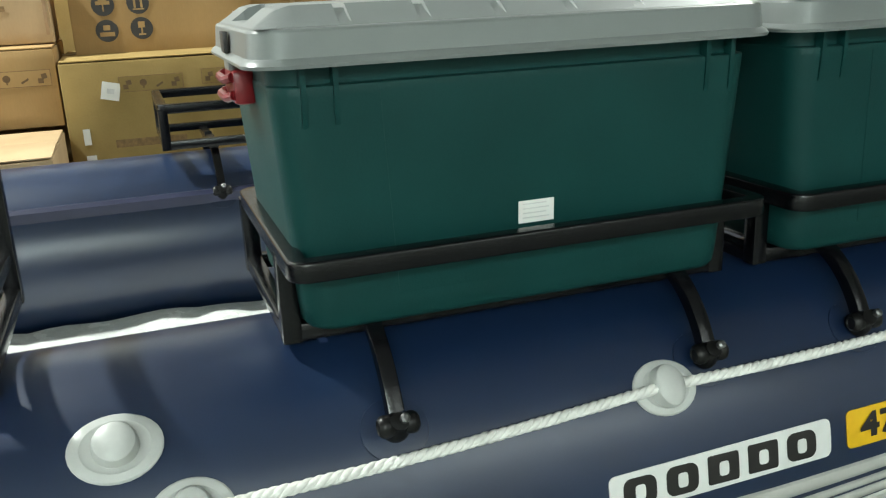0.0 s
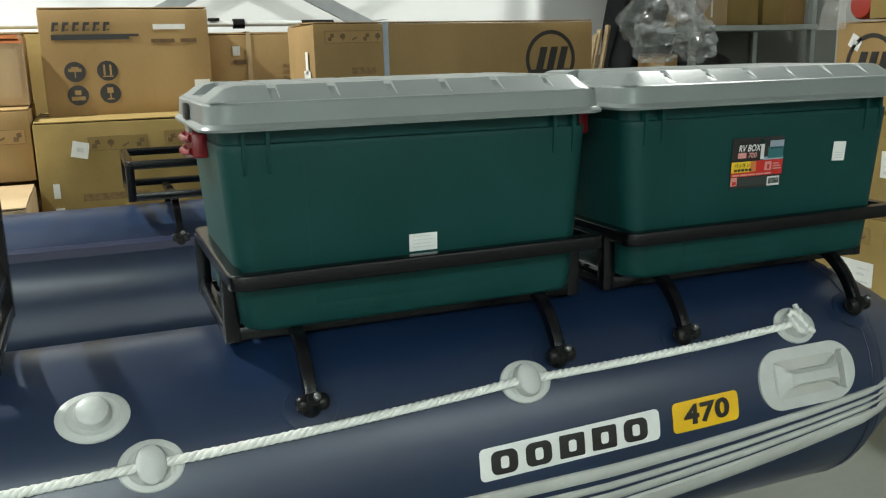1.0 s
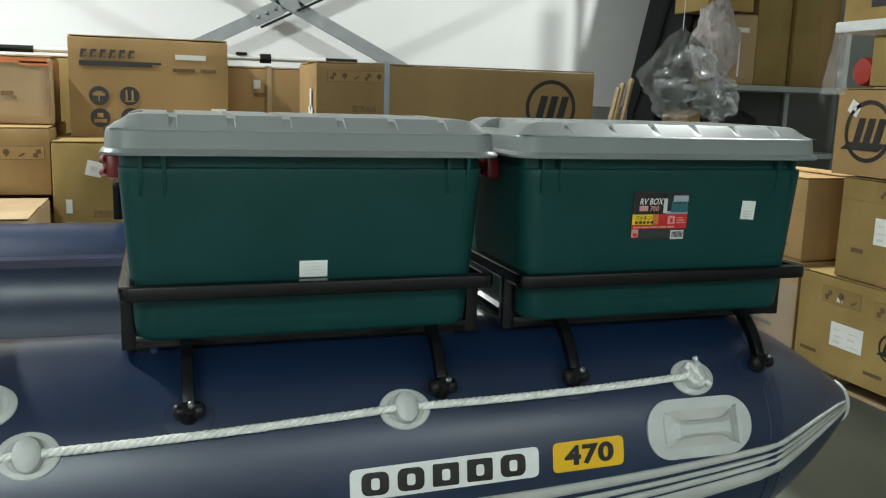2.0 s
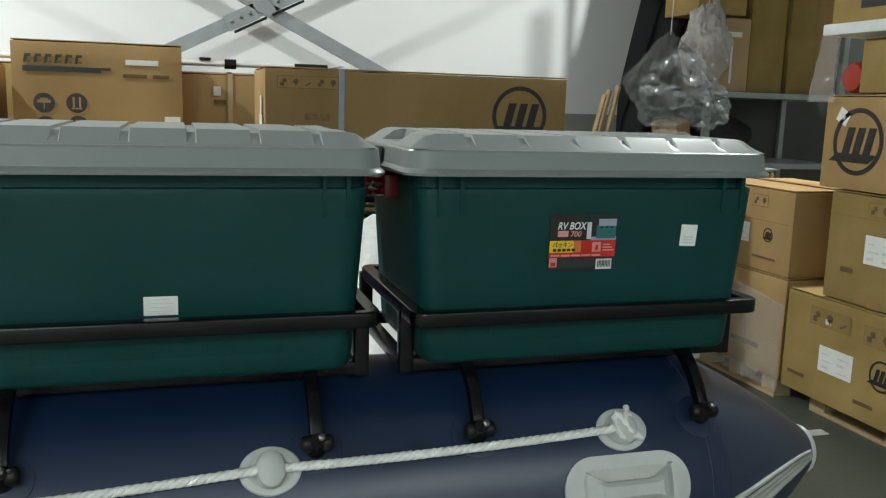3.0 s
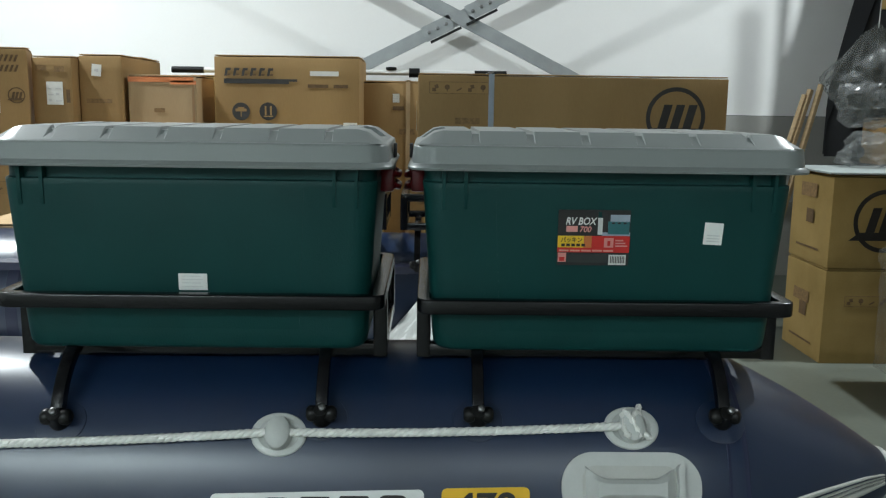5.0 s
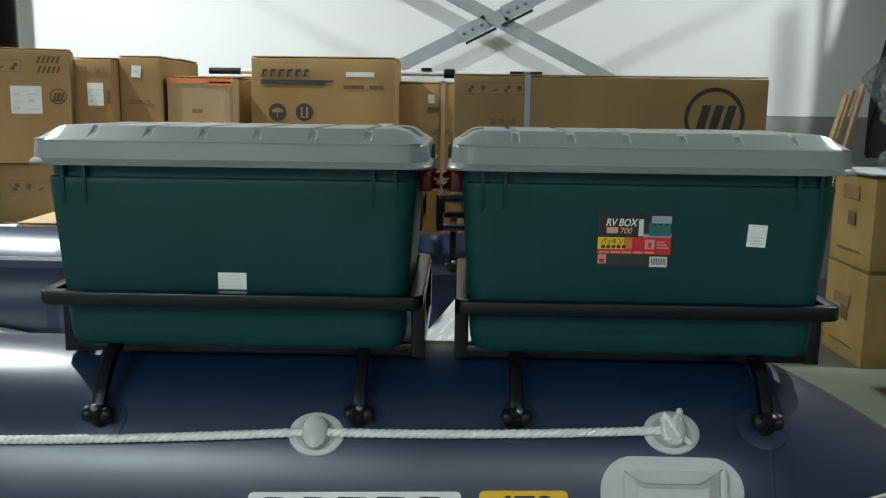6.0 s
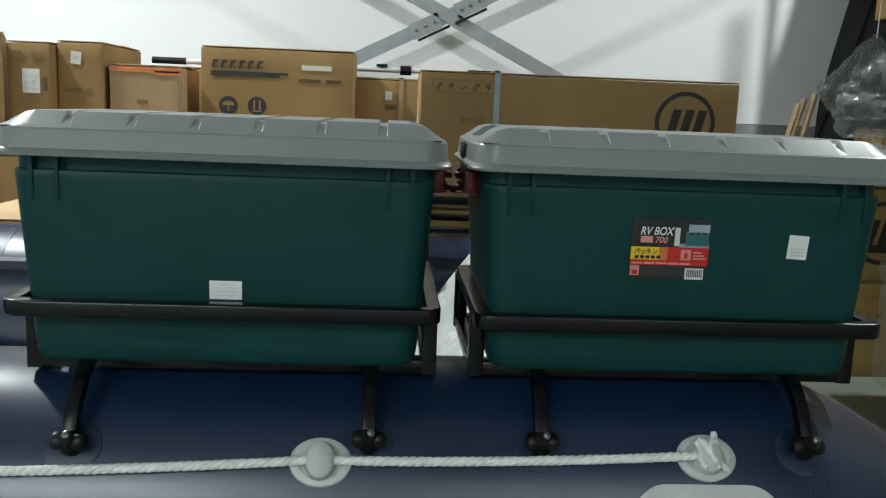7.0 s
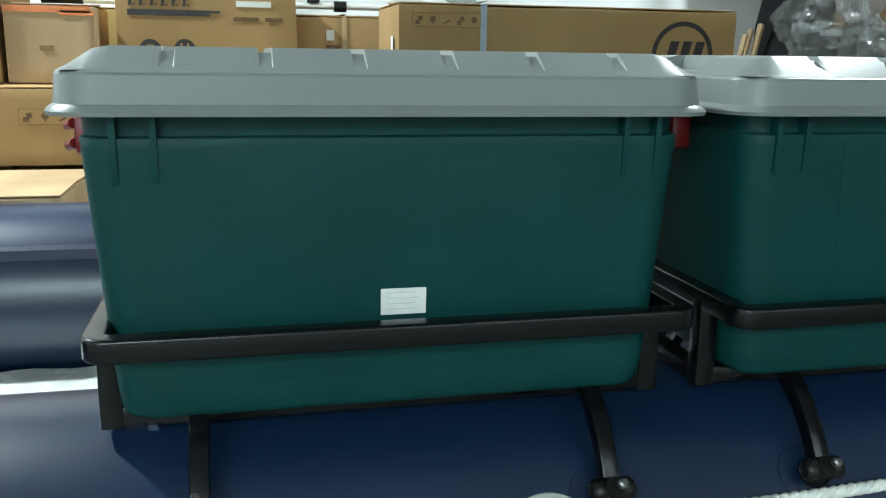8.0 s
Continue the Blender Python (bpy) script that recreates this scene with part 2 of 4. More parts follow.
# Unseen wall, darker than the others to hold back bounce on the right.
wall("wall_east", X1, X1 + 0.2, Y0, Y1 - 0.06, 0, H, PLINTH, "unseen side wall behind the shelves, grey to cut bounced light")


# Housings are unseen; the front two are made up to carry the fill.
def unseen_light(x, y, z, sx, sy):
    t = thing("unseen_light", "unseen flat ceiling light in a metal housing, front pair added as fill", "lamp", "ceiling lights", at=pose(x, y, z))
    top = min(H - z - 0.002, 0.2)
    part("housing", box(-sx / 2 - 0.03, sx / 2 + 0.03, -sy / 2 - 0.03, sy / 2 + 0.03, 0, top, 0.008), ALU, t)
    if H - z > 0.3:
        for rx in (-sx * 0.4, sx * 0.4):
            part("hanger_rod", sweep([(rx, 0, top - 0.01), (rx, 0, H - z - 0.002)], 0.008, 8), GALV, t)
    part("diffuser", box(-sx / 2, sx / 2, -sy / 2, sy / 2, -0.03, -0.002, 0.01), GLOW, t, "glowing white diffuser")


for lx, ly, lz, lsx, lsy, lp in LAMPS:
    unseen_light(lx, ly, lz, lsx, lsy)

BACKING = material("grey_green_backing", (0.06, 0.065, 0.057), 0.7, vary=0.15, scale=4, bump=0.1)

# ---------------------------------------------------------------- the boat
YC, ZC, RT = 1.05, 0.542, 0.252      # near tube
YF = 2.50                            # far tube
X_CONE, X_TIP = 1.49, 1.855
X_BOW = -1.35


def tube_r(x):
    """The tube's radius along the boat: straight, then a blunt cone at the stern."""
    if x <= X_CONE:
        return RT
    u = min(1.0, (x - X_CONE) / (X_TIP - X_CONE))
    return RT - (RT - 0.048) * (0.72 * u + 0.28 * u * u)


def on_tube(x, deg, off=0.0, yc=YC, sign=-1):
    """A point on the tube: deg is 0 at its outer side and 90 on top."""
    r = tube_r(x) + off
    a = radians(deg)
    return Vector((x, yc + sign * r * math.cos(a), ZC + r * math.sin(a)))


def patch(x0, x1, a0, a1, corner, th, nx=16, na=10, yc=YC, lift=0.0, rise=0.0):
    """A sheet with rounded corners that lies round the tube; a0, a1 in degrees; rise: degrees per metre."""
    arc = radians(abs(a1 - a0)) * RT
    bm = bmesh.new()
    top, low = [], []
    for j in range(na + 1):
        # rows crowd towards both ends, where the corners turn
        s = 0.5 - 0.5 * math.cos(math.pi * j / na)
        d = min(s, 1 - s) * arc
        inset = 0 if d >= corner else corner - math.sqrt(max(0, corner ** 2 - (corner - d) ** 2))
        rt, rl = [], []
        for i in range(nx + 1):
            x = x0 + inset + (x1 - x0 - 2 * inset) * i / nx
            ang = a0 + (a1 - a0) * s + rise * (x - x0)
            rt.append(bm.verts.new(on_tube(x, ang, lift + th, yc)))
            rl.append(bm.verts.new(on_tube(x, ang, lift, yc)))
        top.append(rt)
        low.append(rl)
    for j in range(na):
        for i in range(nx):
            bm.faces.new((top[j][i], top[j][i + 1], top[j + 1][i + 1], top[j + 1][i]))
        for i in (0, nx):
            bm.faces.new((top[j][i], top[j + 1][i], low[j + 1][i], low[j][i]))
    for j in (0, na):
        for i in range(nx):
            bm.faces.new((top[j][i], top[j][i + 1], low[j][i + 1], low[j][i]))
    return bm


def moulded(xc, deg, rings, n=28, yc=YC, sign=-1):
    """A round moulding on the tube; rings of (half length, half height, lift)."""
    rr = []
    for hx, ha, lift in rings:
        ring = []
        for i in range(n):
            t = 2 * math.pi * i / n
            x = xc + hx * math.cos(t)
            ring.append(on_tube(x, deg + math.degrees(ha * math.sin(t) / RT), lift, yc, sign))
        rr.append(ring)
    return loft(rr)


boat = thing("inflatable_boat", "navy blue inflatable boat with grey strakes and fittings", "boat")

# tube: near side, bow, far side in one line
line, radius = [], []
xs = [X_TIP - (X_TIP - X_CONE) * i / 10 for i in range(11)] + [X_CONE - 0.2 * i for i in range(1, 15)]
cy, ry = (YC + YF) / 2, (YF - YC) / 2
for x in xs:
    line.append((x, YC, ZC))
    radius.append(tube_r(x))
for i in range(1, 24):
    a = math.pi * i / 24
    line.append((X_BOW - 1.05 * math.sin(a), cy - ry * math.cos(a), ZC + 0.16 * math.sin(a)))
    radius.append(RT)
for x in reversed(xs):
    line.append((x, YF, ZC))
    radius.append(tube_r(x))


def tube_mesh(pts, rads, n=48):
    rings = []
    for i, p in enumerate(pts):
        p = Vector(p)
        d = Vector(pts[min(i + 1, len(pts) - 1)]) - Vector(pts[max(i - 1, 0)])
        d.z = 0
        d.normalize()
        s = Vector((d.y, -d.x, 0))
        rings.append([p + s * rads[i] * math.cos(2 * math.pi * k / n) + Vector((0, 0, rads[i] * math.sin(2 * math.pi * k / n))) for k in range(n)])
    # a domed cap at each end
    def shrunk(ring, c, f, dx):
        return [Vector(c) + (q - Vector(c)) * f + Vector((dx, 0, 0)) for q in ring]
    head = [shrunk(rings[0], pts[0], f, dx) for f, dx in ((0.25, 0.022), (0.6, 0.018), (0.88, 0.009))]
    tail = [shrunk(rings[-1], pts[-1], f, dx) for f, dx in ((0.88, 0.009), (0.6, 0.018), (0.25, 0.022))]
    return loft(head + rings + tail)


tube = part("buoyancy_tube", tube_mesh(line, radius), NAVY, boat, "navy blue coated fabric tube", angle=60)
# seam bands round the tube
for sx, yc, sg in ((X_CONE + 0.005, YC, -1), (-0.62, YC, -1), (X_CONE + 0.005, YF, 1), (-0.4, YF, 1)):
    rr = [[on_tube(sx + dx, 360 * k / 48, off, yc, sg) for k in range(48)] for dx, off in ((-0.02, 0.0002), (-0.019, 0.0012), (0.019, 0.0012), (0.02, 0.0002))]
    part("seam_band", loft(rr, cap=False), NAVY_SEAM, tube)
# end caps
for yc in (YC, YF):
    m = Matrix.Translation((X_TIP + 0.004, yc, ZC)) @ pose(0, 0, 0, 0, 90, 0)
    part("end_cap", lathe([(0.049, -0.012), (0.0515, -0.008), (0.0515, 0.0), (0.048, 0.004), (0.02, 0.005)], m, 28), PVC_GREY, tube, "grey rubber end cap")

# rubbing strakes, rising and drawing together towards the stern tip


def strake(a0, a1, th, yc=YC, sign=-1):
    rings = []
    n = 60
    for i in range(n + 1):
        x = -1.4 + (1.835 + 1.4) * i / n
        u = max(0.0, (x - 0.85) / (1.87 - 0.85))
        squeeze = 1 - 0.8 * min(u, 0.9)
        lift = 17 * u + 15 * u * u
        k = RT / tube_r(x) if x > X_CONE else 1
        k = min(k, 2.6)
        mid = -17.0
        s0, s1 = mid + (a0 - mid) * squeeze * k ** 0.75 + lift, mid + (a1 - mid) * squeeze * k ** 0.75 + lift
        ring = []
        for q, off in ((0.0, 0.0), (0.06, th * 0.7), (0.2, th), (0.5, th * 1.15), (0.8, th), (0.94, th * 0.7), (1.0, 0.0)):
            ring.append(on_tube(x, s0 + (s1 - s0) * q, off, yc, sign))
        rings.append(ring)
    return loft(rings, closed=True)


for yc, sg in ((YC, -1), (YF, 1)):
    for a0, a1, th in ((-2.7, -8.4, 0.006), (-11.2, -14.6, 0.005), (-16.9, -21.4, 0.005), (-23.7, -35.0, 0.006)):
        part("rubbing_strake", strake(a0, a1, th, yc, sg), STRAKE, boat, "light grey rubber rubbing strake")

# hull bottom, transom, inflatable floor
hull = []
for i in range(25):
    x = X_TIP - 0.35 - 3.5 * i / 24
    w = 0.60 if x > -1.2 else 0.60 * max(0.25, 1 - (-1.2 - x) / 1.0)
    up = 0.0 if x > -1.2 else 0.12 * (-1.2 - x)
    hull.append([(x, cy - w - 0.12, 0.33 + up), (x, cy - w, 0.26 + up), (x, cy, 0.02 + up), (x, cy + w, 0.26 + up), (x, cy + w + 0.12, 0.33 + up), (x, cy, 0.36 + up)])
part("hull_bottom", loft(hull), NAVY, boat, "dark keeled fabric bottom")
part("inflatable_deck", box(-1.9, 1.35, YC + 0.16, YF - 0.16, 0.29, 0.355, 0.02), INNER, boat, "dark inflatable deck between the tubes")
part("transom", box(1.38, 1.43, YC + 0.21, YF - 0.21, 0.2, 0.72, 0.008), INNER, boat, "dark transom board")
# seat rail strip on the inner side of each tube
for yc, sg in ((YC, 1), (YF, -1)):
    rr = []
    for i in range(21):
        x = -1.2 + 2.5 * i / 20
        rr.append([on_tube(x, a, off, yc, sg) for a, off in ((44, 0.0), (44, 0.006), (42, 0.018), (39, 0.02), (36, 0.006), (35, 0.0))])
    part("seat_rail", loft(rr), NAVY_SEAM, boat, "navy seat rail flap along the tube")


def eyelet(xc, deg, r=0.047, yc=YC, sign=-1, bowl=False):
    e = part("rope_eyelet", moulded(xc, deg, [(r, r * 0.8, 0.0), (r, r * 0.8, 0.003), (r * 0.95, r * 0.76, 0.005), (r * 0.74, r * 0.6, 0.006), (r * 0.66, r * 0.54, 0.0035), (r * 0.3, r * 0.25, 0.003)], yc=yc, sign=sign), PVC_GREY, boat, "light grey moulded eyelet patch")
    hx, ha = (0.5 * r, 0.46 * r) if bowl else (0.5 * r, 0.6 * r)
    part("boss", moulded(xc, deg, [(hx, ha, 0.001), (hx * 0.98, ha * 0.98, 0.014), (hx * 0.86, ha * 0.9, 0.021), (hx * 0.6, ha * 0.7, 0.025), (hx * 0.2, ha * 0.3, 0.027)], yc=yc, sign=sign), PVC_GREY, e)
    return e


EYES = [(0.105, 31), (0.717, 36.5), (1.315, 40), (-0.495, 30)]
for ex, ea in EYES:
    eyelet(ex, ea)
eyelet(0.034, 51, 0.052, bowl=True)
eyelet(1.70, 130, 0.045)

# carrying handle
handle = part("carry_handle", patch(1.192, 1.427, 4.5, 30.5, 0.054, 0.005, 24, 20), PVC_GREY, boat, "light grey moulded carrying handle")


def grip():
    rings = []
    for i in range(17):
        u = i / 16
        x = 1.231 + 0.152 * u
        e = abs(2 * u - 1)
        half = 3.4 + 4.6 * max(0.0, (e - 0.55) / 0.45) ** 1.4
        h = 0.026 if e < 0.75 else 0.026 - 0.020 * ((e - 0.75) / 0.25) ** 1.5
        c = 17.5
        rings.append([on_tube(x, c - half, 0.006), on_tube(x, c - half * 0.92, h * 0.75), on_tube(x, c - half * 0.55, h), on_tube(x, c + half * 0.55, h),
                      on_tube(x, c + half * 0.92, h * 0.75), on_tube(x, c + half, 0.006)])
    return loft(rings)


part("grip", grip(), PVC_GREY, handle)
part("grip_stop", patch(1.385, 1.395, 9.5, 26, 0.004, 0.02, 3, 6), PVC_GREY, handle)
part("grip_recess", patch(1.227, 1.387, 9.5, 25.5, 0.02, 0.0015, lift=0.005), STRAKE, handle)

# name plate with plain dark shapes, and the number plate
plate = part("name_plate", patch(0.609, 0.963, 1.8, 14.4, 0.009, 0.0015, rise=5.5), WHITE_VINYL, boat, "white vinyl plate with dark block shapes")
for k in range(5):
    x = 0.629 + 0.0645 * k
    w = 0.049
    up = 5.5 * (x - 0.609)
    block = part("block_shape", patch(x, x + w, 3.6 + up, 12.7 + up, 0.012 if k in (0, 1, 4) else 0.003, 0.0012, 6, 10, lift=0.0016), INK, plate)
    part("block_slit", patch(x + 0.017, x + w - 0.017, 5.9 + up, 10.4 + up, 0.004, 0.0008, 4, 6, lift=0.0029), WHITE_VINYL, block)
number = part("number_plate", patch(0.992, 1.139, 4.2, 16.8, 0.009, 0.0015, rise=5.0), YELLOW_VINYL, boat, "yellow vinyl plate with black digits")
for k, ch in enumerate("470"):
    bm = text_mesh(ch, 0.047)
    for v in bm.verts:
        px, pa = v.co.x * 1.35 + (k - 1) * 0.034, v.co.y
        v.co = on_tube(1.066 + px, 10.5 + math.degrees(pa / RT) + 5.0 * (px + 0.07), 0.0035)
    part("digit", bm, INK, number, smooth=False)

# safety rope from eyelet to eyelet: two strands twisted


def rope_line(x0, a0, x1, a1, sag, n):
    out = []
    for i in range(n + 1):
        u = i / n
        out.append(on_tube(x0 + (x1 - x0) * u, a0 + (a1 - a0) * u - sag * 4 * u * (1 - u), 0.013 + 0.004 * math.sin(math.pi * u)))
    return out


def twisted(pts, r, turns_per_m):
    """Three strands laid round one another."""
    bm = bmesh.new()
    length = 0
    path = [Vector(p) for p in pts]
    for k in range(3):
        out, run = [], 0.0
        for i, p in enumerate(path):
            if i:
                run += (p - path[i - 1]).length
            d = (path[min(i + 1, len(path) - 1)] - path[max(i - 1, 0)]).normalized()
            s = d.cross(Vector((0, 0, 1))).normalized()
            t = s.cross(d)
            a = 2 * math.pi * (run * turns_per_m + k / 3)
            out.append(p + (s * math.cos(a) + t * math.sin(a)) * r * 0.42)
        sweep(out, r * 0.68, 6, bm=bm)
    return bm


stops = sorted(EYES)
for (xa, aa), (xb, ab) in zip(stops, stops[1:]):
    xa2 = xa + 0.012
    xb2 = xb - 0.012 if xb < 1.25 else xb - 0.004
    part("safety_rope", twisted(rope_line(xa2, aa, xb2, ab, 1.0 if xb < 1.25 else 1.3, int((xb2 - xa2) * 330)), 0.0072, 26), ROPE, boat, "white twisted safety rope", angle=70)
knot = [on_tube(1.313 + 0.014 * math.sin(2.2 * t), 40 + 4.6 * math.sin(t * 3.1 + 0.4), 0.017 + 0.008 * math.cos(t * 2.3)) for t in [i * 0.22 for i in range(26)]]
part("rope_knot", twisted(knot, 0.006, 40), ROPE, boat, "white rope knot", angle=70)
for k, (dx, da) in enumerate(((0.03, -5), (0.018, 8))):
    tail = [on_tube(1.313 + dx * i / 5, 40 + da * (i / 5) ** 1.3, 0.018 - 0.001 * i) for i in range(6)]
    part("rope_end", twisted(tail, 0.006, 30), ROPE, boat, angle=70)

# ---------------------------------------------------------------- basket racks clamped on the tubes


def rack(name_label, x0, x1, yf, yb, ztop, zlow, yc, sign, feet, group, mid=None):
    """A tubular basket: top rail, posts, lower frame, curved legs, clamp feet with two knobs."""
    t = thing("basket_rack", name_label, "rack", group)
    r = 0.0126
    out = -1 if sign < 0 else 1          # side on which the top rail overhangs
    ring = corner_line([(x0 + r, yf + r, ztop), (x1 - r, yf + r, ztop), (x1 - r, yb - r, ztop), (x0 + r, yb - r, ztop)], 0.016, 5, True)
    part("top_rail", sweep(ring, r, square=0.3, closed=True), BLACK, t)
    ylo0, ylo1 = (0.978, yb - 0.01) if out < 0 else (yf + 0.01, yb - 0.085)
    low = [(x0 + 0.012, ylo0, zlow), (x1 - 0.012, ylo0, zlow), (x1 - 0.012, ylo1, zlow), (x0 + 0.012, ylo1, zlow)]
    part("lower_frame", sweep(corner_line(low, 0.004, 2, True), 0.0115, square=True, closed=True), BLACK, t)
    if mid:
        ring2 = [(x, y, mid) for x, y, z in low]
        part("middle_frame", sweep(corner_line(ring2, 0.004, 2, True), 0.009, square=True, closed=True), BLACK, t)
    for px in (x0 + 0.012, x1 - 0.012):
        for py in (ylo0, ylo1):
            part("post", sweep([(px, py, zlow - 0.012), (px, py, ztop - 0.002)], 0.0125, square=True), BLACK, t)
    for fx, fa in feet:
        part("cross_bar", box(fx - 0.012, fx + 0.012, ylo0, ylo1, zlow - 0.018, zlow - 0.001, 0.003), BLACK, t)
        for side in (1, -1):
            sg = sign * side
            pts = []
            for i in range(13):
                u = i / 12
                a = 84 - (84 - fa - 3) * u
                q = on_tube(fx, a, 0.022 + 0.018 * (1 - u) + 0.014 * math.sin(math.pi * u), yc, sg)
                pts.append(q)
            pts[0] = Vector((fx, pts[0].y, zlow - 0.004))
            leg = part("leg", sweep(pts, 0.0102, square=True, up=(1, 0, 0)), BLACK, t)
            pad = part("clamp_pad", moulded(fx, fa, [(0.043, 0.040, 0.0), (0.0425, 0.0395, 0.0014), (0.035, 0.032, 0.002), (0.01, 0.01, 0.002)], 24, yc, sg), PAD, t, "dark rubber pad on the tube")
            base = on_tube(fx, fa, 0.004, yc, sg)
            up_ = (on_tube(fx, fa, 0.1, yc, sg) - base).normalized()
            rot = up_.to_track_quat("Z", "X").to_matrix().to_4x4()
            m = Matrix.Translation(base) @ rot
            part("clamp_body", lathe([(0.018, 0), (0.017, 0.012), (0.012, 0.021), (0.011, 0.032)], m, 16), KNOB, t)
            for dx in (-0.011, 0.012):
                mk = Matrix.Translation(base + up_ * 0.018 + Vector((dx, 0, 0))) @ pose(0, 0, 0, 0, 90 if dx > 0 else -90, 0)
                part("knob", lathe([(0.008, -0.006), (0.012, -0.004), (0.0135, 0.001), (0.014, 0.006), (0.0125, 0.0105), (0.009, 0.0135), (0.0075, 0.012), (0.003, 0.012)], mk, 20), KNOB, t, angle=40)
            mb = Matrix.Translation(base + up_ * 0.044 + Vector((0.004, 0, 0))) @ rot
            part("bolt", lathe([(0.006, -0.004), (0.006, 0.003), (0.003, 0.005)], mb, 8), STEEL, t, "bright zinc bolt")
    return t


Z_TOP, Z_LOW = 0.907, 0.807
rack("black tubular steel basket rack on the boat tube, holding a box", 0.241, 0.893, 0.869, 1.315, Z_TOP + 0.007, Z_LOW, YC, -1, [(0.347, 41), (0.788, 43)], "racks on the near tube")
rack("black tubular steel basket rack on the boat tube, holding a box", 0.947, 1.597, 0.880, 1.315, Z_TOP - 0.001, Z_LOW, YC, -1, [(1.053, 43), (1.472, 43)], "racks on the near tube")
rack("taller empty black steel basket rack on the boat tube", -0.75, -0.086, 0.886, 1.315, 1.012, 0.807, YC, -1, [(-0.66, 42), (-0.20, 42)], "racks on the near tube", 0.868)
rack("empty black tubular steel basket rack on the far tube", 0.165, 0.825, 2.36, 2.80, 0.935, 0.838, YF, 1, [(0.30, 40), (0.74, 40)], "racks on the far tube")
rack("empty black tubular steel basket rack on the far tube", 0.872, 1.53, 2.36, 2.80, 0.935, 0.838, YF, 1, [(0.93, 40), (1.4, 40)], "racks on the far tube")

# ---------------------------------------------------------------- storage boxes


def lid_top(hx, hy, z0, h):
    """The raised top of the lid: chamfered sides, cross grooves, a pocket at each end."""
    gx = [-hx + 0.098 + (2 * hx - 0.196 + 0.006) * k / 5 for k in range(6)]
    xs = {-hx, hx, -hx + 0.006, hx - 0.006, -hx + 0.028, hx - 0.028, -hx + 0.045, hx - 0.045, -hx + 0.05, hx - 0.05}
    for g in gx:
        xs |= {g - 0.0072, g - 0.006, g + 0.006, g + 0.0072}
    for i in range(1, 30):
        xs.add(-hx + 2 * hx * i / 30)
    ys = {-hy, hy, -hy + 0.006, hy - 0.006, -hy + 0.035, hy - 0.035, -hy + 0.04, hy - 0.04, -0.06, 0.06, -0.055, 0.055, -0.068, 0.068}
    for i in range(1, 14):
        ys.add(-hy + 2 * hy * i / 14)
    for s in (-1, 1):
        ys |= {s * (hy - 0.05), s * (hy - 0.055)}
    xs, ys = sorted(xs), sorted(ys)

    def height(x, y):
        dx, dy = hx - abs(x), hy - abs(y)
        # chamfers with the corners cut
        d = min(dx / 0.032, dy / 0.034, (dx + dy - 0.024) / 0.048)
        z = h * max(0.0, min(1.0, d))
        if d >= 1:
            z += 0.0006 * (1 - (y / hy) ** 2)
        for g in gx:
            if abs(x - g) < 0.0062 and dy > 0.007 and dx > 0.007:
                z = max(z - 0.0048, 0.0)
        if abs(y) < 0.0575 and dx < 0.047:
            z = min(z, 0.004)
        # finger slot near the front and back edge of the end panels
        if 0.05 < dy < 0.055 and 0.06 < dx < 0.10:
            z -= 0.005
        return z

    bm = bmesh.new()
    grid = [[bm.verts.new((x, y, z0 + height(x, y))) for y in ys] for x in xs]
    for i in range(len(xs) - 1):
        for j in range(len(ys) - 1):
            bm.faces.new((grid[i][j], grid[i + 1][j], grid[i + 1][j + 1], grid[i][j + 1]))
    return bm


def held(hx, hy, r, n):
    """A rounded outline with points close to each corner, which keep the flat sides flat."""
    pts = [Vector(p) for p in rounded(hx, hy, r, n)]
    out = []
    for p, q in zip(pts, pts[1:] + pts[:1]):
        out.append(p)
        if (q - p).length > 0.05:
            d = (q - p).normalized() * 0.006
            out += [p + d, q - d]
    return [(p[0], p[1]) for p in out]


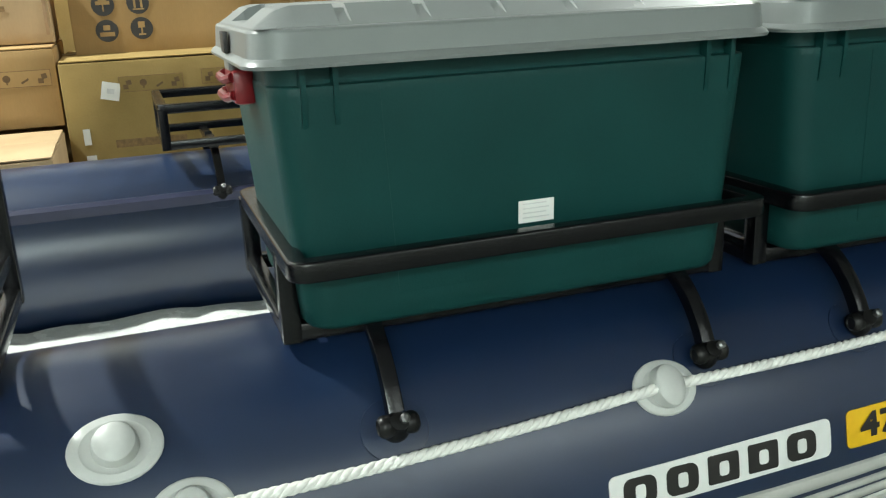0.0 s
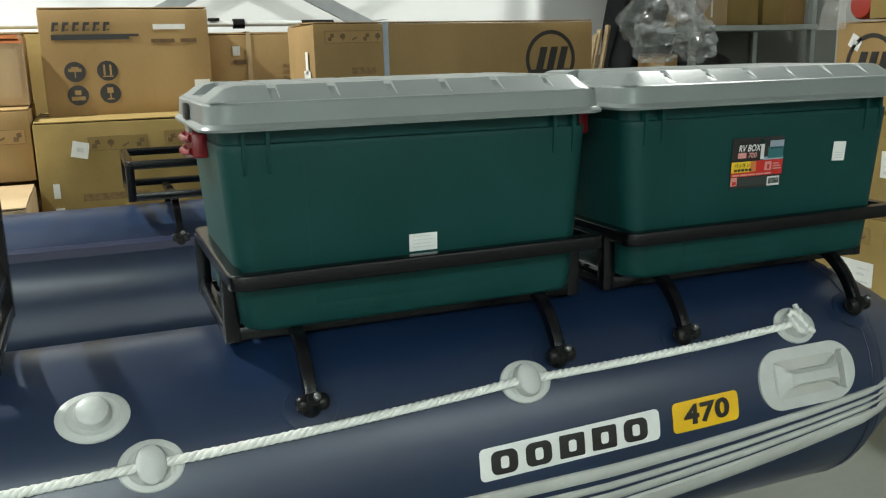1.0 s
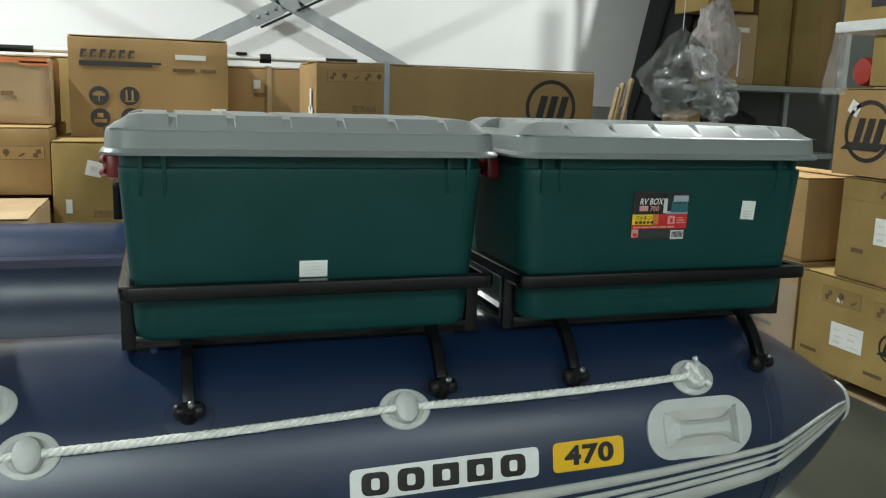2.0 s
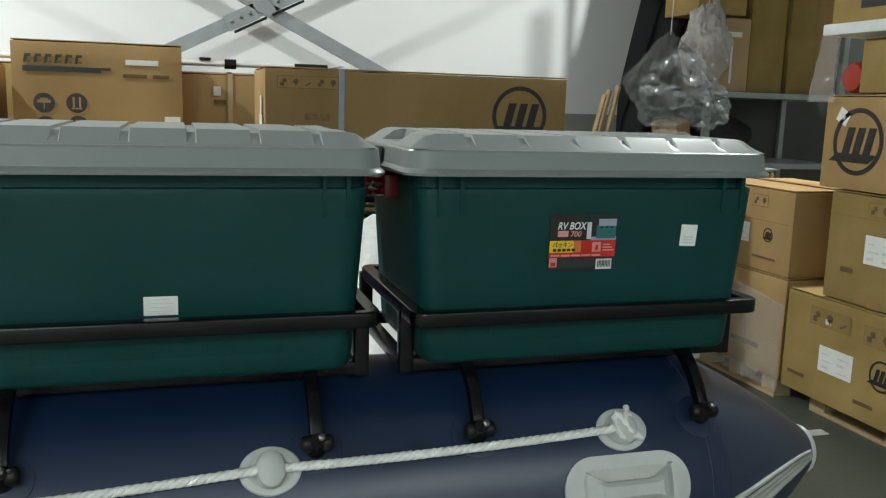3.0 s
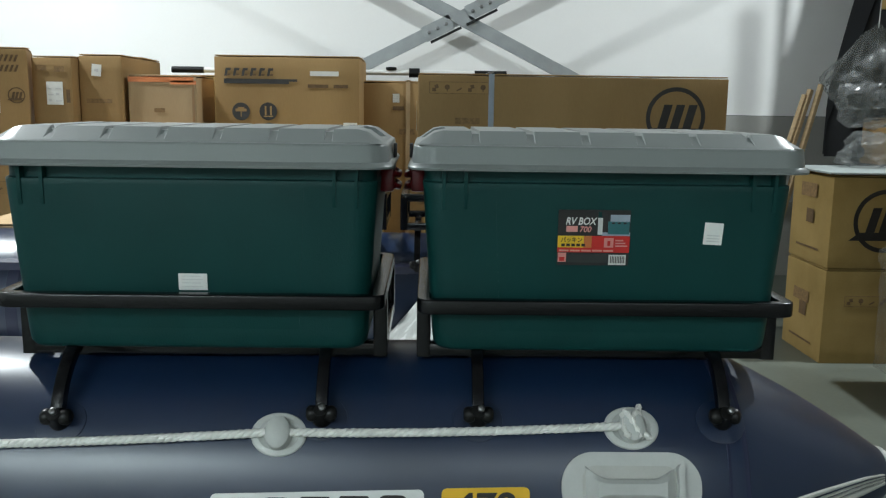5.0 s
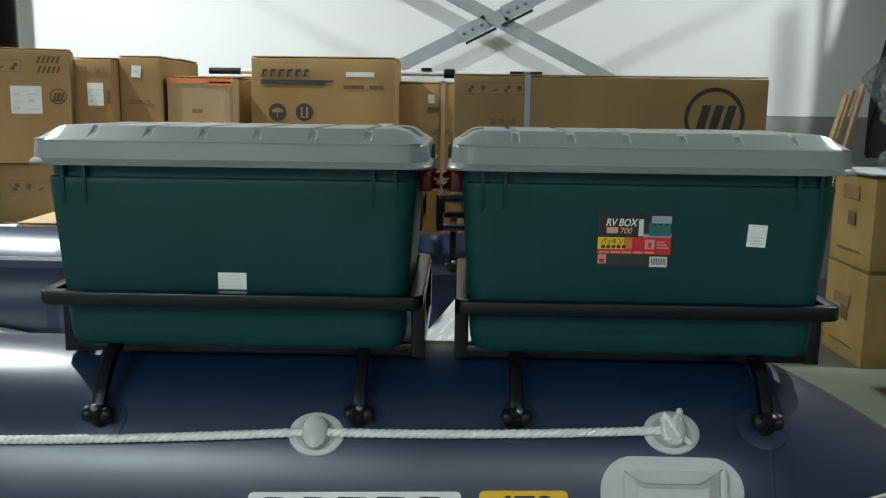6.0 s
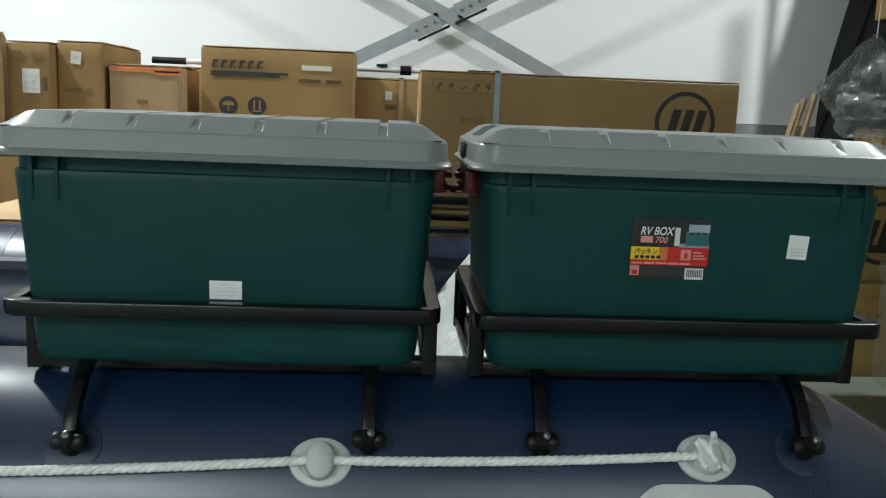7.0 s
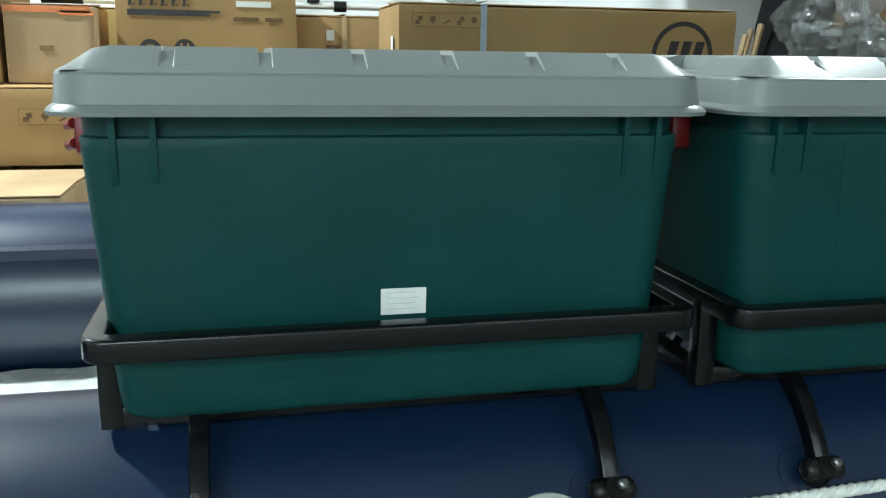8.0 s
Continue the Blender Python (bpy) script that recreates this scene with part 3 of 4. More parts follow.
def storage_box(xc, yc, zb, label):
    t = thing("storage_box", label, "storage box", "storage boxes on the boat", at=pose(xc, yc, zb))
    h = 0.3195
    rings = []
    for z, gx, gy, r in ((0.0, 0.285, 0.160, 0.03), (0.0025, 0.291, 0.166, 0.036), (0.009, 0.2955, 0.1700, 0.038), (0.03, 0.2985, 0.1715, 0.038), (0.042, 0.2993, 0.17203, 0.038), (h - 0.036, 0.3158, 0.18276, 0.036), (h - 0.026, 0.3165, 0.1832, 0.036),
                         (h - 0.024, 0.3158, 0.1822, 0.036), (h - 0.0225, 0.3145, 0.171, 0.035), (h, 0.315, 0.171, 0.035)):
        rings.append([(a, b, z) for a, b in held(gx, gy, r, 6)])
    body = part("body", loft(rings), GREEN, t, "dark green moulded plastic body", angle=40)
    # raised front and back panel
    for s in (-1, 1):
        pr = []
        for z, w, d in ((0.035, 0.178, 0.1712), (0.040, 0.181, 0.17254), (h - 0.036, 0.1935, 0.18336), (h - 0.028, 0.192, 0.1828)):
            pr.append([(-w, s * d, z), (w, s * d, z), (w, s * (d - 0.012), z), (-w, s * (d - 0.012), z)])
        part("front_panel", loft(pr), GREEN, body)
        for x in (-0.281, -0.244, 0.244, 0.281):
            q = [[(x + dx, s * y, z) for dx, y in ((-0.004, 0.172), (-0.003, dpt), (0.003, dpt), (0.004, 0.172))] for z, dpt in ((h - 0.076, 0.178), (h - 0.064, 0.1832), (h - 0.034, 0.1858), (h - 0.004, 0.1862))]
            part("rib", loft(q), GREEN, body)
    # lid
    lid = part("lid", loft([[(a, b, z) for a, b in held(gx, gy, r, 6)] for z, gx, gy, r in (
        (h + 0.002, 0.328, 0.192, 0.04), (h - 0.002, 0.342, 0.205, 0.045), (h + 0.002, 0.343, 0.206, 0.045), (h + 0.006, 0.340, 0.203, 0.043), (h + 0.009, 0.336, 0.199, 0.042),
        (h + 0.036, 0.3335, 0.1965, 0.042), (h + 0.0385, 0.332, 0.195, 0.041), (h + 0.0395, 0.330, 0.193, 0.040), (h + 0.040, 0.3265, 0.1895, 0.038))]), LID, t, "grey plastic lid with grooved top", angle=20)
    part("lid_top", lid_top(0.3265, 0.1895, h + 0.0402, 0.0225), LID, lid, angle=15)
    for s in (-1, 1):
        # latch with two ridges on each end, and its slot in the lid
        part("latch_slot", box(s * 0.34005 - 0.003, s * 0.34005 + 0.003, -0.018, 0.018, h + 0.008, h + 0.034, 0.001), INK, lid)
        la = part("latch", box(min(s * 0.3120, s * 0.3400), max(s * 0.3120, s * 0.3400), -0.045, 0.045, h - 0.054, h - 0.012, 0.006), LATCH, t, "dark red plastic latch")
        for k in range(2):
            z = h - 0.020 - 0.022 * k
            part("ridge", sweep([(s * 0.3400, -0.04, z), (s * 0.3470, -0.03, z - 0.003), (s * 0.3470, 0.03, z - 0.003), (s * 0.3400, 0.04, z)], 0.006, 8), LATCH, la)
        part("latch_arm", box(min(s * 0.3320, s * 0.3410), max(s * 0.3320, s * 0.3410), -0.022, 0.022, h - 0.014, h + 0.006, 0.003), LID, la, "grey latch hinge")
    return t, h


ZB = Z_LOW + 0.0125
YB = 1.090


def front_y(z):
    """The front face of a box at height z above its base."""
    return -(0.1732 + (0.1845 - 0.1732) * (z - 0.037) / 0.2405) - 0.0006


def sticker(parent, name, x0, x1, z0, z1, mat, lift=0.0, label="", tilt=0.0):
    bm = bmesh.new()
    z0, z1 = z0 + 0.013, z1 + 0.013
    cx, cz = (x0 + x1) / 2, (z0 + z1) / 2
    q = []
    for x, z in ((x0, z0), (x1, z0), (x1, z1), (x0, z1)):
        dx, dz = x - cx, z - cz
        x, z = cx + dx * math.cos(tilt) - dz * math.sin(tilt), cz + dx * math.sin(tilt) + dz * math.cos(tilt)
        q.append((x, z))
    a = [bm.verts.new((x, front_y(z) - lift - 0.0006, z)) for x, z in q]
    b = [bm.verts.new((x, front_y(z) - lift + 0.0002, z)) for x, z in q]
    bm.faces.new(a)
    for i in range(4):
        j = (i + 1) % 4
        bm.faces.new((a[i], a[j], b[j], b[i]))
    return part(name, bm, mat, parent, label, smooth=False)


box_a, bh = storage_box(0.562, YB, ZB, "dark green plastic storage box with grey lid and white barcode sticker")
s_ = sticker(box_a, "barcode_sticker", -0.023, 0.026, 0.093, 0.122, PAPER, label="small white paper sticker")
for k in range(4):
    sticker(s_, "print_line", -0.017, 0.019 - 0.004 * (k % 2), 0.099 + 0.006 * k, 0.1002 + 0.006 * k, PALE_INK, 0.0008)
box_b, bh = storage_box(1.272, YB, ZB, "dark green plastic storage box with colourful product label and sticker")


def print_at(parent, name, u0, u1, v0, v1, mat, lift=0.0008, label=""):
    """A print on the product label; u and v run from 0 to 1 across and up the label."""
    return sticker(parent, name, LX0 + LW * u0, LX0 + LW * u1, LZ0 + LH * v0, LZ0 + LH * v1, mat, lift, label)


LX0, LZ0, LW, LH = -0.086, 0.144, 0.123, 0.096
lab = print_at(box_b, "product_label", 0.0, 1.0, 0.0, 1.0, INK, 0.0, "black, red and yellow printed product label")
for nm, u0, u1, v0, v1, mt in (
        ("photo_stripe", 0.55, 0.615, 0.56, 0.86, PALE_INK), ("photo_foliage", 0.55, 0.60, 0.86, 0.97, GREEN), ("photo_ground", 0.615, 1.0, 0.54, 0.60, STRAP),
        ("photo_box", 0.69, 0.985, 0.57, 0.80, TEAL_INK), ("photo_lid", 0.72, 0.99, 0.79, 0.92, STRAP), ("subtitle_bar", 0.115, 0.27, 0.605, 0.71, PINK_INK),
        ("red_band", 0.0, 1.0, 0.235, 0.535, RED_INK), ("yellow_band", 0.0, 0.36, 0.325, 0.535, YELLOW_INK), ("orange_band", 0.36, 0.47, 0.325, 0.535, ORANGE_TAPE),
        ("small_picture", 0.645, 0.775, 0.33, 0.50, PINK_INK), ("pale_corner", 0.01, 0.125, 0.06, 0.225, PINK_INK), ("grey_strip", 0.135, 0.71, 0.05, 0.21, COLUMN),
        ("barcode", 0.72, 0.96, 0.01, 0.195, PAPER)):
    print_at(lab, nm, u0, u1, v0, v1, mt, 0.0016 if nm in ("yellow_band", "orange_band", "small_picture", "photo_lid", "photo_box") else 0.0008)
print_at(lab, "red_mark", 0.03, 0.10, 0.08, 0.15, RED_INK, 0.0024)
print_at(lab, "picture_figure", 0.69, 0.73, 0.36, 0.45, RED_INK, 0.0024)
for k in range(5):
    print_at(lab, "dark_bar", 0.05 + 0.07 * k, 0.10 + 0.07 * k, 0.345, 0.395, INK, 0.0024)
    print_at(lab, "pale_bar", 0.02 + 0.155 * k, 0.155 + 0.155 * k, 0.255, 0.285, PINK_INK, 0.0024)
for k in range(3):
    print_at(lab, "pale_bar", 0.80, 0.97 - 0.03 * k, 0.345 + 0.05 * k, 0.37 + 0.05 * k, PINK_INK, 0.0024)
    print_at(lab, "lid_shade", 0.74 + 0.08 * k, 0.78 + 0.08 * k, 0.755, 0.785, INK, 0.0024)
for k in range(9):
    print_at(lab, "barcode_bar", 0.742 + 0.023 * k, 0.752 + 0.023 * k, 0.05, 0.17, INK, 0.0024)
for word, u0, u1, v0, v1, lean, mt in (("RV BOX", 0.10, 0.515, 0.735, 0.87, 0.2, WHITE_VINYL), ("700", 0.29, 0.45, 0.605, 0.71, 0.2, PINK_INK),
                                       ("\u30d1\u30c3\u30ad\u30f3", 0.04, 0.335, 0.415, 0.515, 0.0, INK)):
    bm = text_mesh(word, 0.02, 0.02)
    xs_, ys_ = [v.co.x for v in bm.verts], [v.co.y for v in bm.verts]
    lo_x, hi_x, lo_y, hi_y = min(xs_), max(xs_), min(ys_), max(ys_)
    for v in bm.verts:
        f, g = (v.co.x - lo_x) / (hi_x - lo_x), (v.co.y - lo_y) / (hi_y - lo_y)
        z = LZ0 + 0.013 + LH * (v0 + (v1 - v0) * g)
        v.co = (LX0 + LW * (u0 + (u1 - u0) * f) + lean * LH * (v1 - v0) * g, front_y(z) - 0.0036, z)
    part("printed_word", bm, mt, lab, smooth=False)
s2 = sticker(box_b, "barcode_sticker", 0.164, 0.196, 0.182, 0.220, PAPER, label="small white paper sticker", tilt=-0.05)
for k in range(3):
    sticker(s2, "print_line", 0.169, 0.191, 0.187 + 0.005 * k, 0.189 + 0.005 * k, PALE_INK, 0.0008, tilt=-0.05)

# ---------------------------------------------------------------- cartons


def flat(u0, u1, v0, v1, lift, th=0.0006, tilt=0.0, corner=0.0):
    """A thin sheet on a carton's front, local x across and z up."""
    cu, cv = (u0 + u1) / 2, (v0 + v1) / 2
    out = rounded((u1 - u0) / 2, (v1 - v0) / 2, corner, 3) if corner else [((u0 - u1) / 2, (v0 - v1) / 2), ((u1 - u0) / 2, (v0 - v1) / 2), ((u1 - u0) / 2, (v1 - v0) / 2), ((u0 - u1) / 2, (v1 - v0) / 2)]
    c, s = math.cos(tilt), math.sin(tilt)
    pts = [(cu + a * c - b * s, cv + a * s + b * c) for a, b in out]
    return loft([[(u, -lift, v) for u, v in pts], [(u, -lift - th, v) for u, v in pts]])


def disc(u, v, r, lift, th=0.0006, inner=0.0, n=28, su=1.0):
    o = [[(u + su * rr * math.cos(2 * math.pi * i / n), -y, v + rr * math.sin(2 * math.pi * i / n)) for i in range(n)] for rr, y in
         (((inner, lift), (inner, lift + th), (r, lift + th), (r, lift), (inner, lift)) if inner else ((r, lift), (r, lift + th)))]
    return loft(o, cap=not inner)


def slant(u0, u1, v0, v1, lean, lift, th=0.0006):
    pts = [(u0, v0), (u1, v0), (u1 + lean, v1), (u0 + lean, v1)]
    return loft([[(u, -lift, v) for u, v in pts], [(u, -lift - th, v) for u, v in pts]])


def carton(label, x, y, z, yaw, w, d, h, mat, prints=(), flaps=True, seed=1, tape=True, group=""):
    """A corrugated carton. x, y, z: the lower left corner of its printed face; w across, d deep, h high."""
    rnd = random.Random(seed)
    t = thing("carton", label, "cardboard box", group, at=pose(x, y, z, 0, 0, yaw))
    bm = bmesh.new()
    box(0, w, 0, d, 0, h - 0.004, 0, bm)
    bmesh.ops.subdivide_edges(bm, edges=bm.edges[:], cuts=5, use_grid_fill=True)
    ox = rnd.random() * 50
    for v in bm.verts:
        c = v.co
        fu, fv, fw = c.x / w, c.y / d, c.z / h
        e = 16 * min(fu, 1 - fu, 0.25) * min(fw, 1 - fw, 0.25)
        e2 = 16 * min(fv, 1 - fv, 0.25) * min(fw, 1 - fw, 0.25)
        n = noise.noise(Vector((c.x * 3 + ox, c.y * 3, c.z * 3)))
        if fv < 0.01 or fv > 0.99:
            c.y += (0.004 * n - 0.001) * e * (1 if fv > 0.5 else 0.15)
        if fu < 0.01 or fu > 0.99:
            c.x += 0.005 * n * e2
        if fw > 0.99:
            c.z += 0.003 * n - 0.002 * abs(n)
    sharp = [e for e in bm.edges if len(e.link_faces) == 2 and e.calc_face_angle(0) > 1.0]
    bmesh.ops.bevel(bm, geom=sharp, offset=0.005, segments=2, profile=0.6, affect="EDGES")
    body = part("body", bm, mat, t)
    if flaps:
        g = 0.004
        for k, (a, b) in enumerate(((0.003, d / 2 - g), (d / 2 + g, d - 0.003))):
            f = box(0.003, w - 0.003, a, b, h - 0.001, h + 0.004, 0.0015)
            lift = rnd.uniform(0.0, 0.006)
            for v in f.verts:
                edge = (v.co.y - a) / (b - a) if k == 0 else (b - v.co.y) / (b - a)
                v.co.z += lift * edge + 0.003 * noise.noise(Vector((v.co.x * 4 + ox, k, 0)))
            part("flap", f, mat, t)
    if tape:
        part("tape", box(-0.001, w + 0.001, d / 2 - 0.025, d / 2 + 0.025, h + 0.009, h + 0.0105, 0), TAPE, t, "brown packing tape", smooth=False)
    L = 0.0022
    for p in prints:
        k, a = p[0], p[1:]
        if k == "label":
            u0, u1, v0, v1 = a[:4]
            tl = a[4] if len(a) > 4 else 0.0
            q = part("paper_label", flat(u0, u1, v0, v1, L, tilt=tl), PAPER, t, "white paper label", smooth=False)
            if tl == 0.0:
                for i in range(3):
                    for j in range(2):
                        bw = (u1 - u0) * 0.34
                        bu = u0 + (u1 - u0) * (0.1 + 0.46 * j)
                        bv = v0 + (v1 - v0) * (0.14 + 0.27 * i)
                        part("print_bar", flat(bu, bu + bw * (0.6 + 0.4 * ((i + j) % 2)), bv, bv + (v1 - v0) * (0.05 if (i * 2 + j) % 3 else 0.11), L + 0.0009), PALE_INK, q, smooth=False)
            else:
                cu, cv, s = (u0 + u1) / 2, (v0 + v1) / 2, (u1 - u0) * 0.2
                part("print_bar", flat(cu - s, cu + s, cv - s * 0.7, cv + s * 0.7, L + 0.0009, tilt=tl), PALE_INK, q, smooth=False)
        elif k == "icons":
            u, v, n, s = a[:4]
            fr = part("icon_frame", flat(u, u + n * s, v, v + s, L, 0.0003), SOFT_INK, t, "row of faded handling icons", smooth=False)
            part("icon_field", flat(u + 0.003, u + n * s - 0.003, v + 0.003, v + s - 0.003, L + 0.0004, 0.0003), mat, fr, smooth=False)
            for i in range(n):
                cu = u + (i + 0.5) * s
                if i % 3 == 0:
                    part("icon", flat(cu - s * 0.26, cu + s * 0.05, v + s * 0.18, v + s * 0.48, L + 0.0009), FADED_INK, fr, smooth=False)
                    part("icon", flat(cu - s * 0.05, cu + s * 0.26, v + s * 0.45, v + s * 0.75, L + 0.0009, tilt=0.2), FADED_INK, fr, smooth=False)
                elif i % 3 == 1:
                    part("icon", disc(cu, v + s * 0.55, s * 0.22, L + 0.0009), FADED_INK, fr, smooth=False)
                    part("icon", flat(cu - s * 0.04, cu + s * 0.04, v + s * 0.2, v + s * 0.5, L + 0.0016), FADED_INK, fr, smooth=False)
                else:
                    part("icon", flat(cu - s * 0.24, cu + s * 0.24, v + s * 0.3, v + s * 0.42, L + 0.0009, tilt=0.5), FADED_INK, fr, smooth=False)
        elif k == "disc":
            u, v, r, what = a
            q = part("round_icon", disc(u, v, r, L), INK, t, "dark round handling icon", smooth=False)
            M2 = L + 0.0009
            if what == "umbrella":
                part("icon_mark", slant(u - r * 0.62, u + r * 0.62, v, v + r * 0.32, 0, M2), mat, q, smooth=False)
                part("icon_mark", flat(u - r * 0.36, u + r * 0.36, v + r * 0.3, v + r * 0.5, M2), mat, q, smooth=False)
                part("icon_mark", flat(u - r * 0.06, u + r * 0.06, v - r * 0.6, v + r * 0.02, M2), mat, q, smooth=False)
            elif what == "arrows":
                for s in (-1, 1):
                    part("icon_mark", flat(u + s * r * 0.3 - r * 0.1, u + s * r * 0.3 + r * 0.1, v - r * 0.45, v + r * 0.6, M2), mat, q, smooth=False)
                part("icon_mark", flat(u - r * 0.5, u + r * 0.5, v - r * 0.62, v - r * 0.5, M2), mat, q, smooth=False)
            elif what == "stack":
                part("icon_mark", flat(u - r * 0.3, u + r * 0.3, v + r * 0.05, v + r * 0.5, M2), mat, q, smooth=False)
                part("icon_mark", flat(u - r * 0.65, u + r * 0.65, v - r * 0.5, v - r * 0.12, M2), mat, q, smooth=False)
            else:
                part("icon_mark", slant(u - r * 0.3, u + r * 0.3, v + r * 0.05, v + r * 0.6, 0, M2), mat, q, smooth=False)
                part("icon_mark", flat(u - r * 0.07, u + r * 0.07, v - r * 0.5, v + r * 0.08, M2), mat, q, smooth=False)
                part("icon_mark", flat(u - r * 0.32, u + r * 0.32, v - r * 0.62, v - r * 0.48, M2), mat, q, smooth=False)
        elif k == "emblem":
            u, v, r = a[:3]
            ink = a[3] if len(a) > 3 else INK
            q = part("round_emblem", disc(u, v, r, L, inner=r * 0.86, n=40), ink, t, "dark ring with slanted bars", smooth=False)
            for i in range(3):
                part("emblem_bar", slant(u - r * 0.62 + i * r * 0.42, u - r * 0.34 + i * r * 0.42, v - r * 0.45, v + r * 0.42, r * 0.22, L + 0.0004), ink, q, smooth=False)
            part("emblem_wave", slant(u - r * 1.12, u + r * 0.5, v - r * 0.62, v - r * 0.36, r * 0.34, L + 0.001), ink, q, smooth=False)
        elif k == "bar":
            u0, u1, v0, v1, mt = a[:5]
            part("print_bar", flat(u0, u1, v0, v1, L), mt, t, smooth=False)
        elif k == "slant":
            u0, u1, v0, v1, ln, mt = a
            part("print_bar", slant(u0, u1, v0, v1, ln, L), mt, t, smooth=False)
        elif k == "side":
            u0, u1, v0, v1, mt = a
            q = flat(u0, u1, v0, v1, L)
            for vv in q.verts:
                vv.co = Vector((vv.co.y - 0.004, d - vv.co.x, vv.co.z))
            part("side_print", q, mt, t, smooth=False)
        elif k == "strap":
            u, mt = a[:2]
            part("strap", box(u - 0.011, u + 0.011, -0.004, -0.001, 0.0, h + 0.004, 0), mt, t, "plastic strap round the carton", smooth=False)
            part("strap", box(u - 0.011, u + 0.011, -0.004, d, h + 0.011, h + 0.0125, 0), mt, t, smooth=False)
    return t


G1 = "cartons along the back wall"
# long carton with a round emblem
carton("long brown carton with dark ring emblem, on another carton", 0.920, 3.0, 0.84, 0, 1.254, 0.45, 0.527, CARD,
       [("icons", 0.045, 0.45, 5, 0.048), ("emblem", 1.045, 0.368, 0.121), ("strap", 0.295, STRAP), ("bar", 0.15, 0.25, 0.33, 0.355, SOFT_INK), ("side", 0.33, 0.37, 0.33, 0.42, PAPER), ("side", 0.30, 0.40, 0.30, 0.345, PAPER)], seed=2, group=G1)
carton("wide brown carton standing on the floor", 0.95, 3.02, 0.0, 0, 1.2, 0.45, 0.833, CARD_OLD, [("icons", 0.1, 0.66, 4, 0.07)], seed=3, group=G1)
# carton with four round icons
sea = [("disc", 0.125, 0.188, 0.043, "umbrella"), ("disc", 0.257, 0.190, 0.043, "arrows"), ("disc", 0.128, 0.088, 0.043, "stack"), ("disc", 0.260, 0.092, 0.043, "glass"),
       ("label", 0.622, 0.69, 0.055, 0.14), ("bar", 0.462, 0.60, 0.362, 0.385, PAPER), ("bar", 0.45, 0.55, 0.306, 0.322, FADED_INK), ("bar", 0.575, 0.645, 0.306, 0.322, FADED_INK),
       ("slant", 0.045, 0.36, 0.322, 0.345, 0.0, INK), ("slant", 0.36, 0.40, 0.334, 0.345, 0.0, INK)]
for i in range(6):
    sea.append(("slant", 0.048 + i * 0.041, 0.060 + i * 0.041, 0.358, 0.396, 0.008, INK))
    sea.append(("slant", 0.064 + i * 0.041, 0.078 + i * 0.041, 0.384, 0.396, 0.003, INK))
    sea.append(("slant", 0.062 + i * 0.041, 0.076 + i * 0.041, 0.360, 0.368, 0.003, FADED_INK))
carton("brown carton with four dark round icons, on a wider carton", -0.075, 3.75, 1.013, 0, 0.70, 0.46, 0.453, CARD, sea, seed=4, group=G1)
carton("dull brown carton with white tilted label and icon rows", -0.13, 3.45, 0.0, 0, 0.86, 0.78, 1.005, CARD_OLD,
       [("icons", 0.20, 0.885, 4, 0.058), ("icons", 0.50, 0.895, 4, 0.058), ("label", 0.135, 0.20, 0.86, 0.925, -0.22), ("emblem", 0.74, 0.72, 0.06, FADED_INK), ("bar", 0.16, 0.42, 0.68, 0.71, SOFT_INK),
        ("bar", 0.05, 0.075, 0.70, 0.76, PAPER), ("bar", 0.05, 0.085, 0.62, 0.66, PAPER)], seed=5, group=G1)
# behind and to the left
carton("pale brown carton with white label, behind the others", 0.62, 4.05, 0.0, 0, 0.62, 0.24, 1.358, CARD, [("label", 0.155, 0.19, 1.255, 1.30), ("bar", 0.155, 0.215, 1.215, 1.235, FADED_INK), ("strap", 0.235, CARD_PALE),
       ("bar", 0.19, 0.27, 1.09, 1.12, SOFT_INK), ("bar", 0.40, 0.58, 1.20, 1.21, SOFT_INK), ("bar", 0.40, 0.58, 1.17, 1.18, SOFT_INK), ("bar", 0.40, 0.58, 1.14, 1.15, SOFT_INK)], seed=6, group=G1)
carton("tall brown carton hidden behind the others", 0.05, 4.32, 0.0, 0, 0.5, 0.4, 1.392, CARD_OLD, seed=7, group=G1)
carton("carton closed with orange tape along its top edge", -0.462, 3.66, 1.072, 0, 0.322, 0.36, 0.290, CARD_PALE, [("bar", 0.0, 0.31, 0.262, 0.286, ORANGE_TAPE), ("bar", 0.2, 0.322, 0.252, 0.27, ORANGE_TAPE), ("bar", 0.12, 0.17, 0.12, 0.14, SOFT_INK), ("bar", 0.30, 0.312, 0.03, 0.25, TAPE)], seed=8, group=G1)
carton("plain brown carton under a taped carton", -0.52, 3.93, 0.0, 0, 0.37, 0.4, 1.062, CARD, seed=9, group=G1)
carton("large brown carton with white label and hazard print", -1.7245, 3.185, 0.957, 20, 0.92, 0.36, 0.515, CARD,
       [("label", 0.67, 0.80, 0.225, 0.35), ("icons", 0.50, 0.41, 4, 0.055), ("emblem", 0.87, 0.305, 0.036, FADED_INK), ("bar", 0.44, 0.56, 0.10, 0.12, FADED_INK), ("bar", 0.44, 0.53, 0.06, 0.08, SOFT_INK)]
       + [("slant", 0.785 + 0.02 * i, 0.795 + 0.02 * i, 0.455, 0.485, 0.012, FADED_INK) for i in range(5)] + [("slant", 0.785 + 0.02 * i, 0.795 + 0.02 * i, 0.41, 0.44, 0.012, FADED_INK) for i in range(5)], seed=10, group=G1)
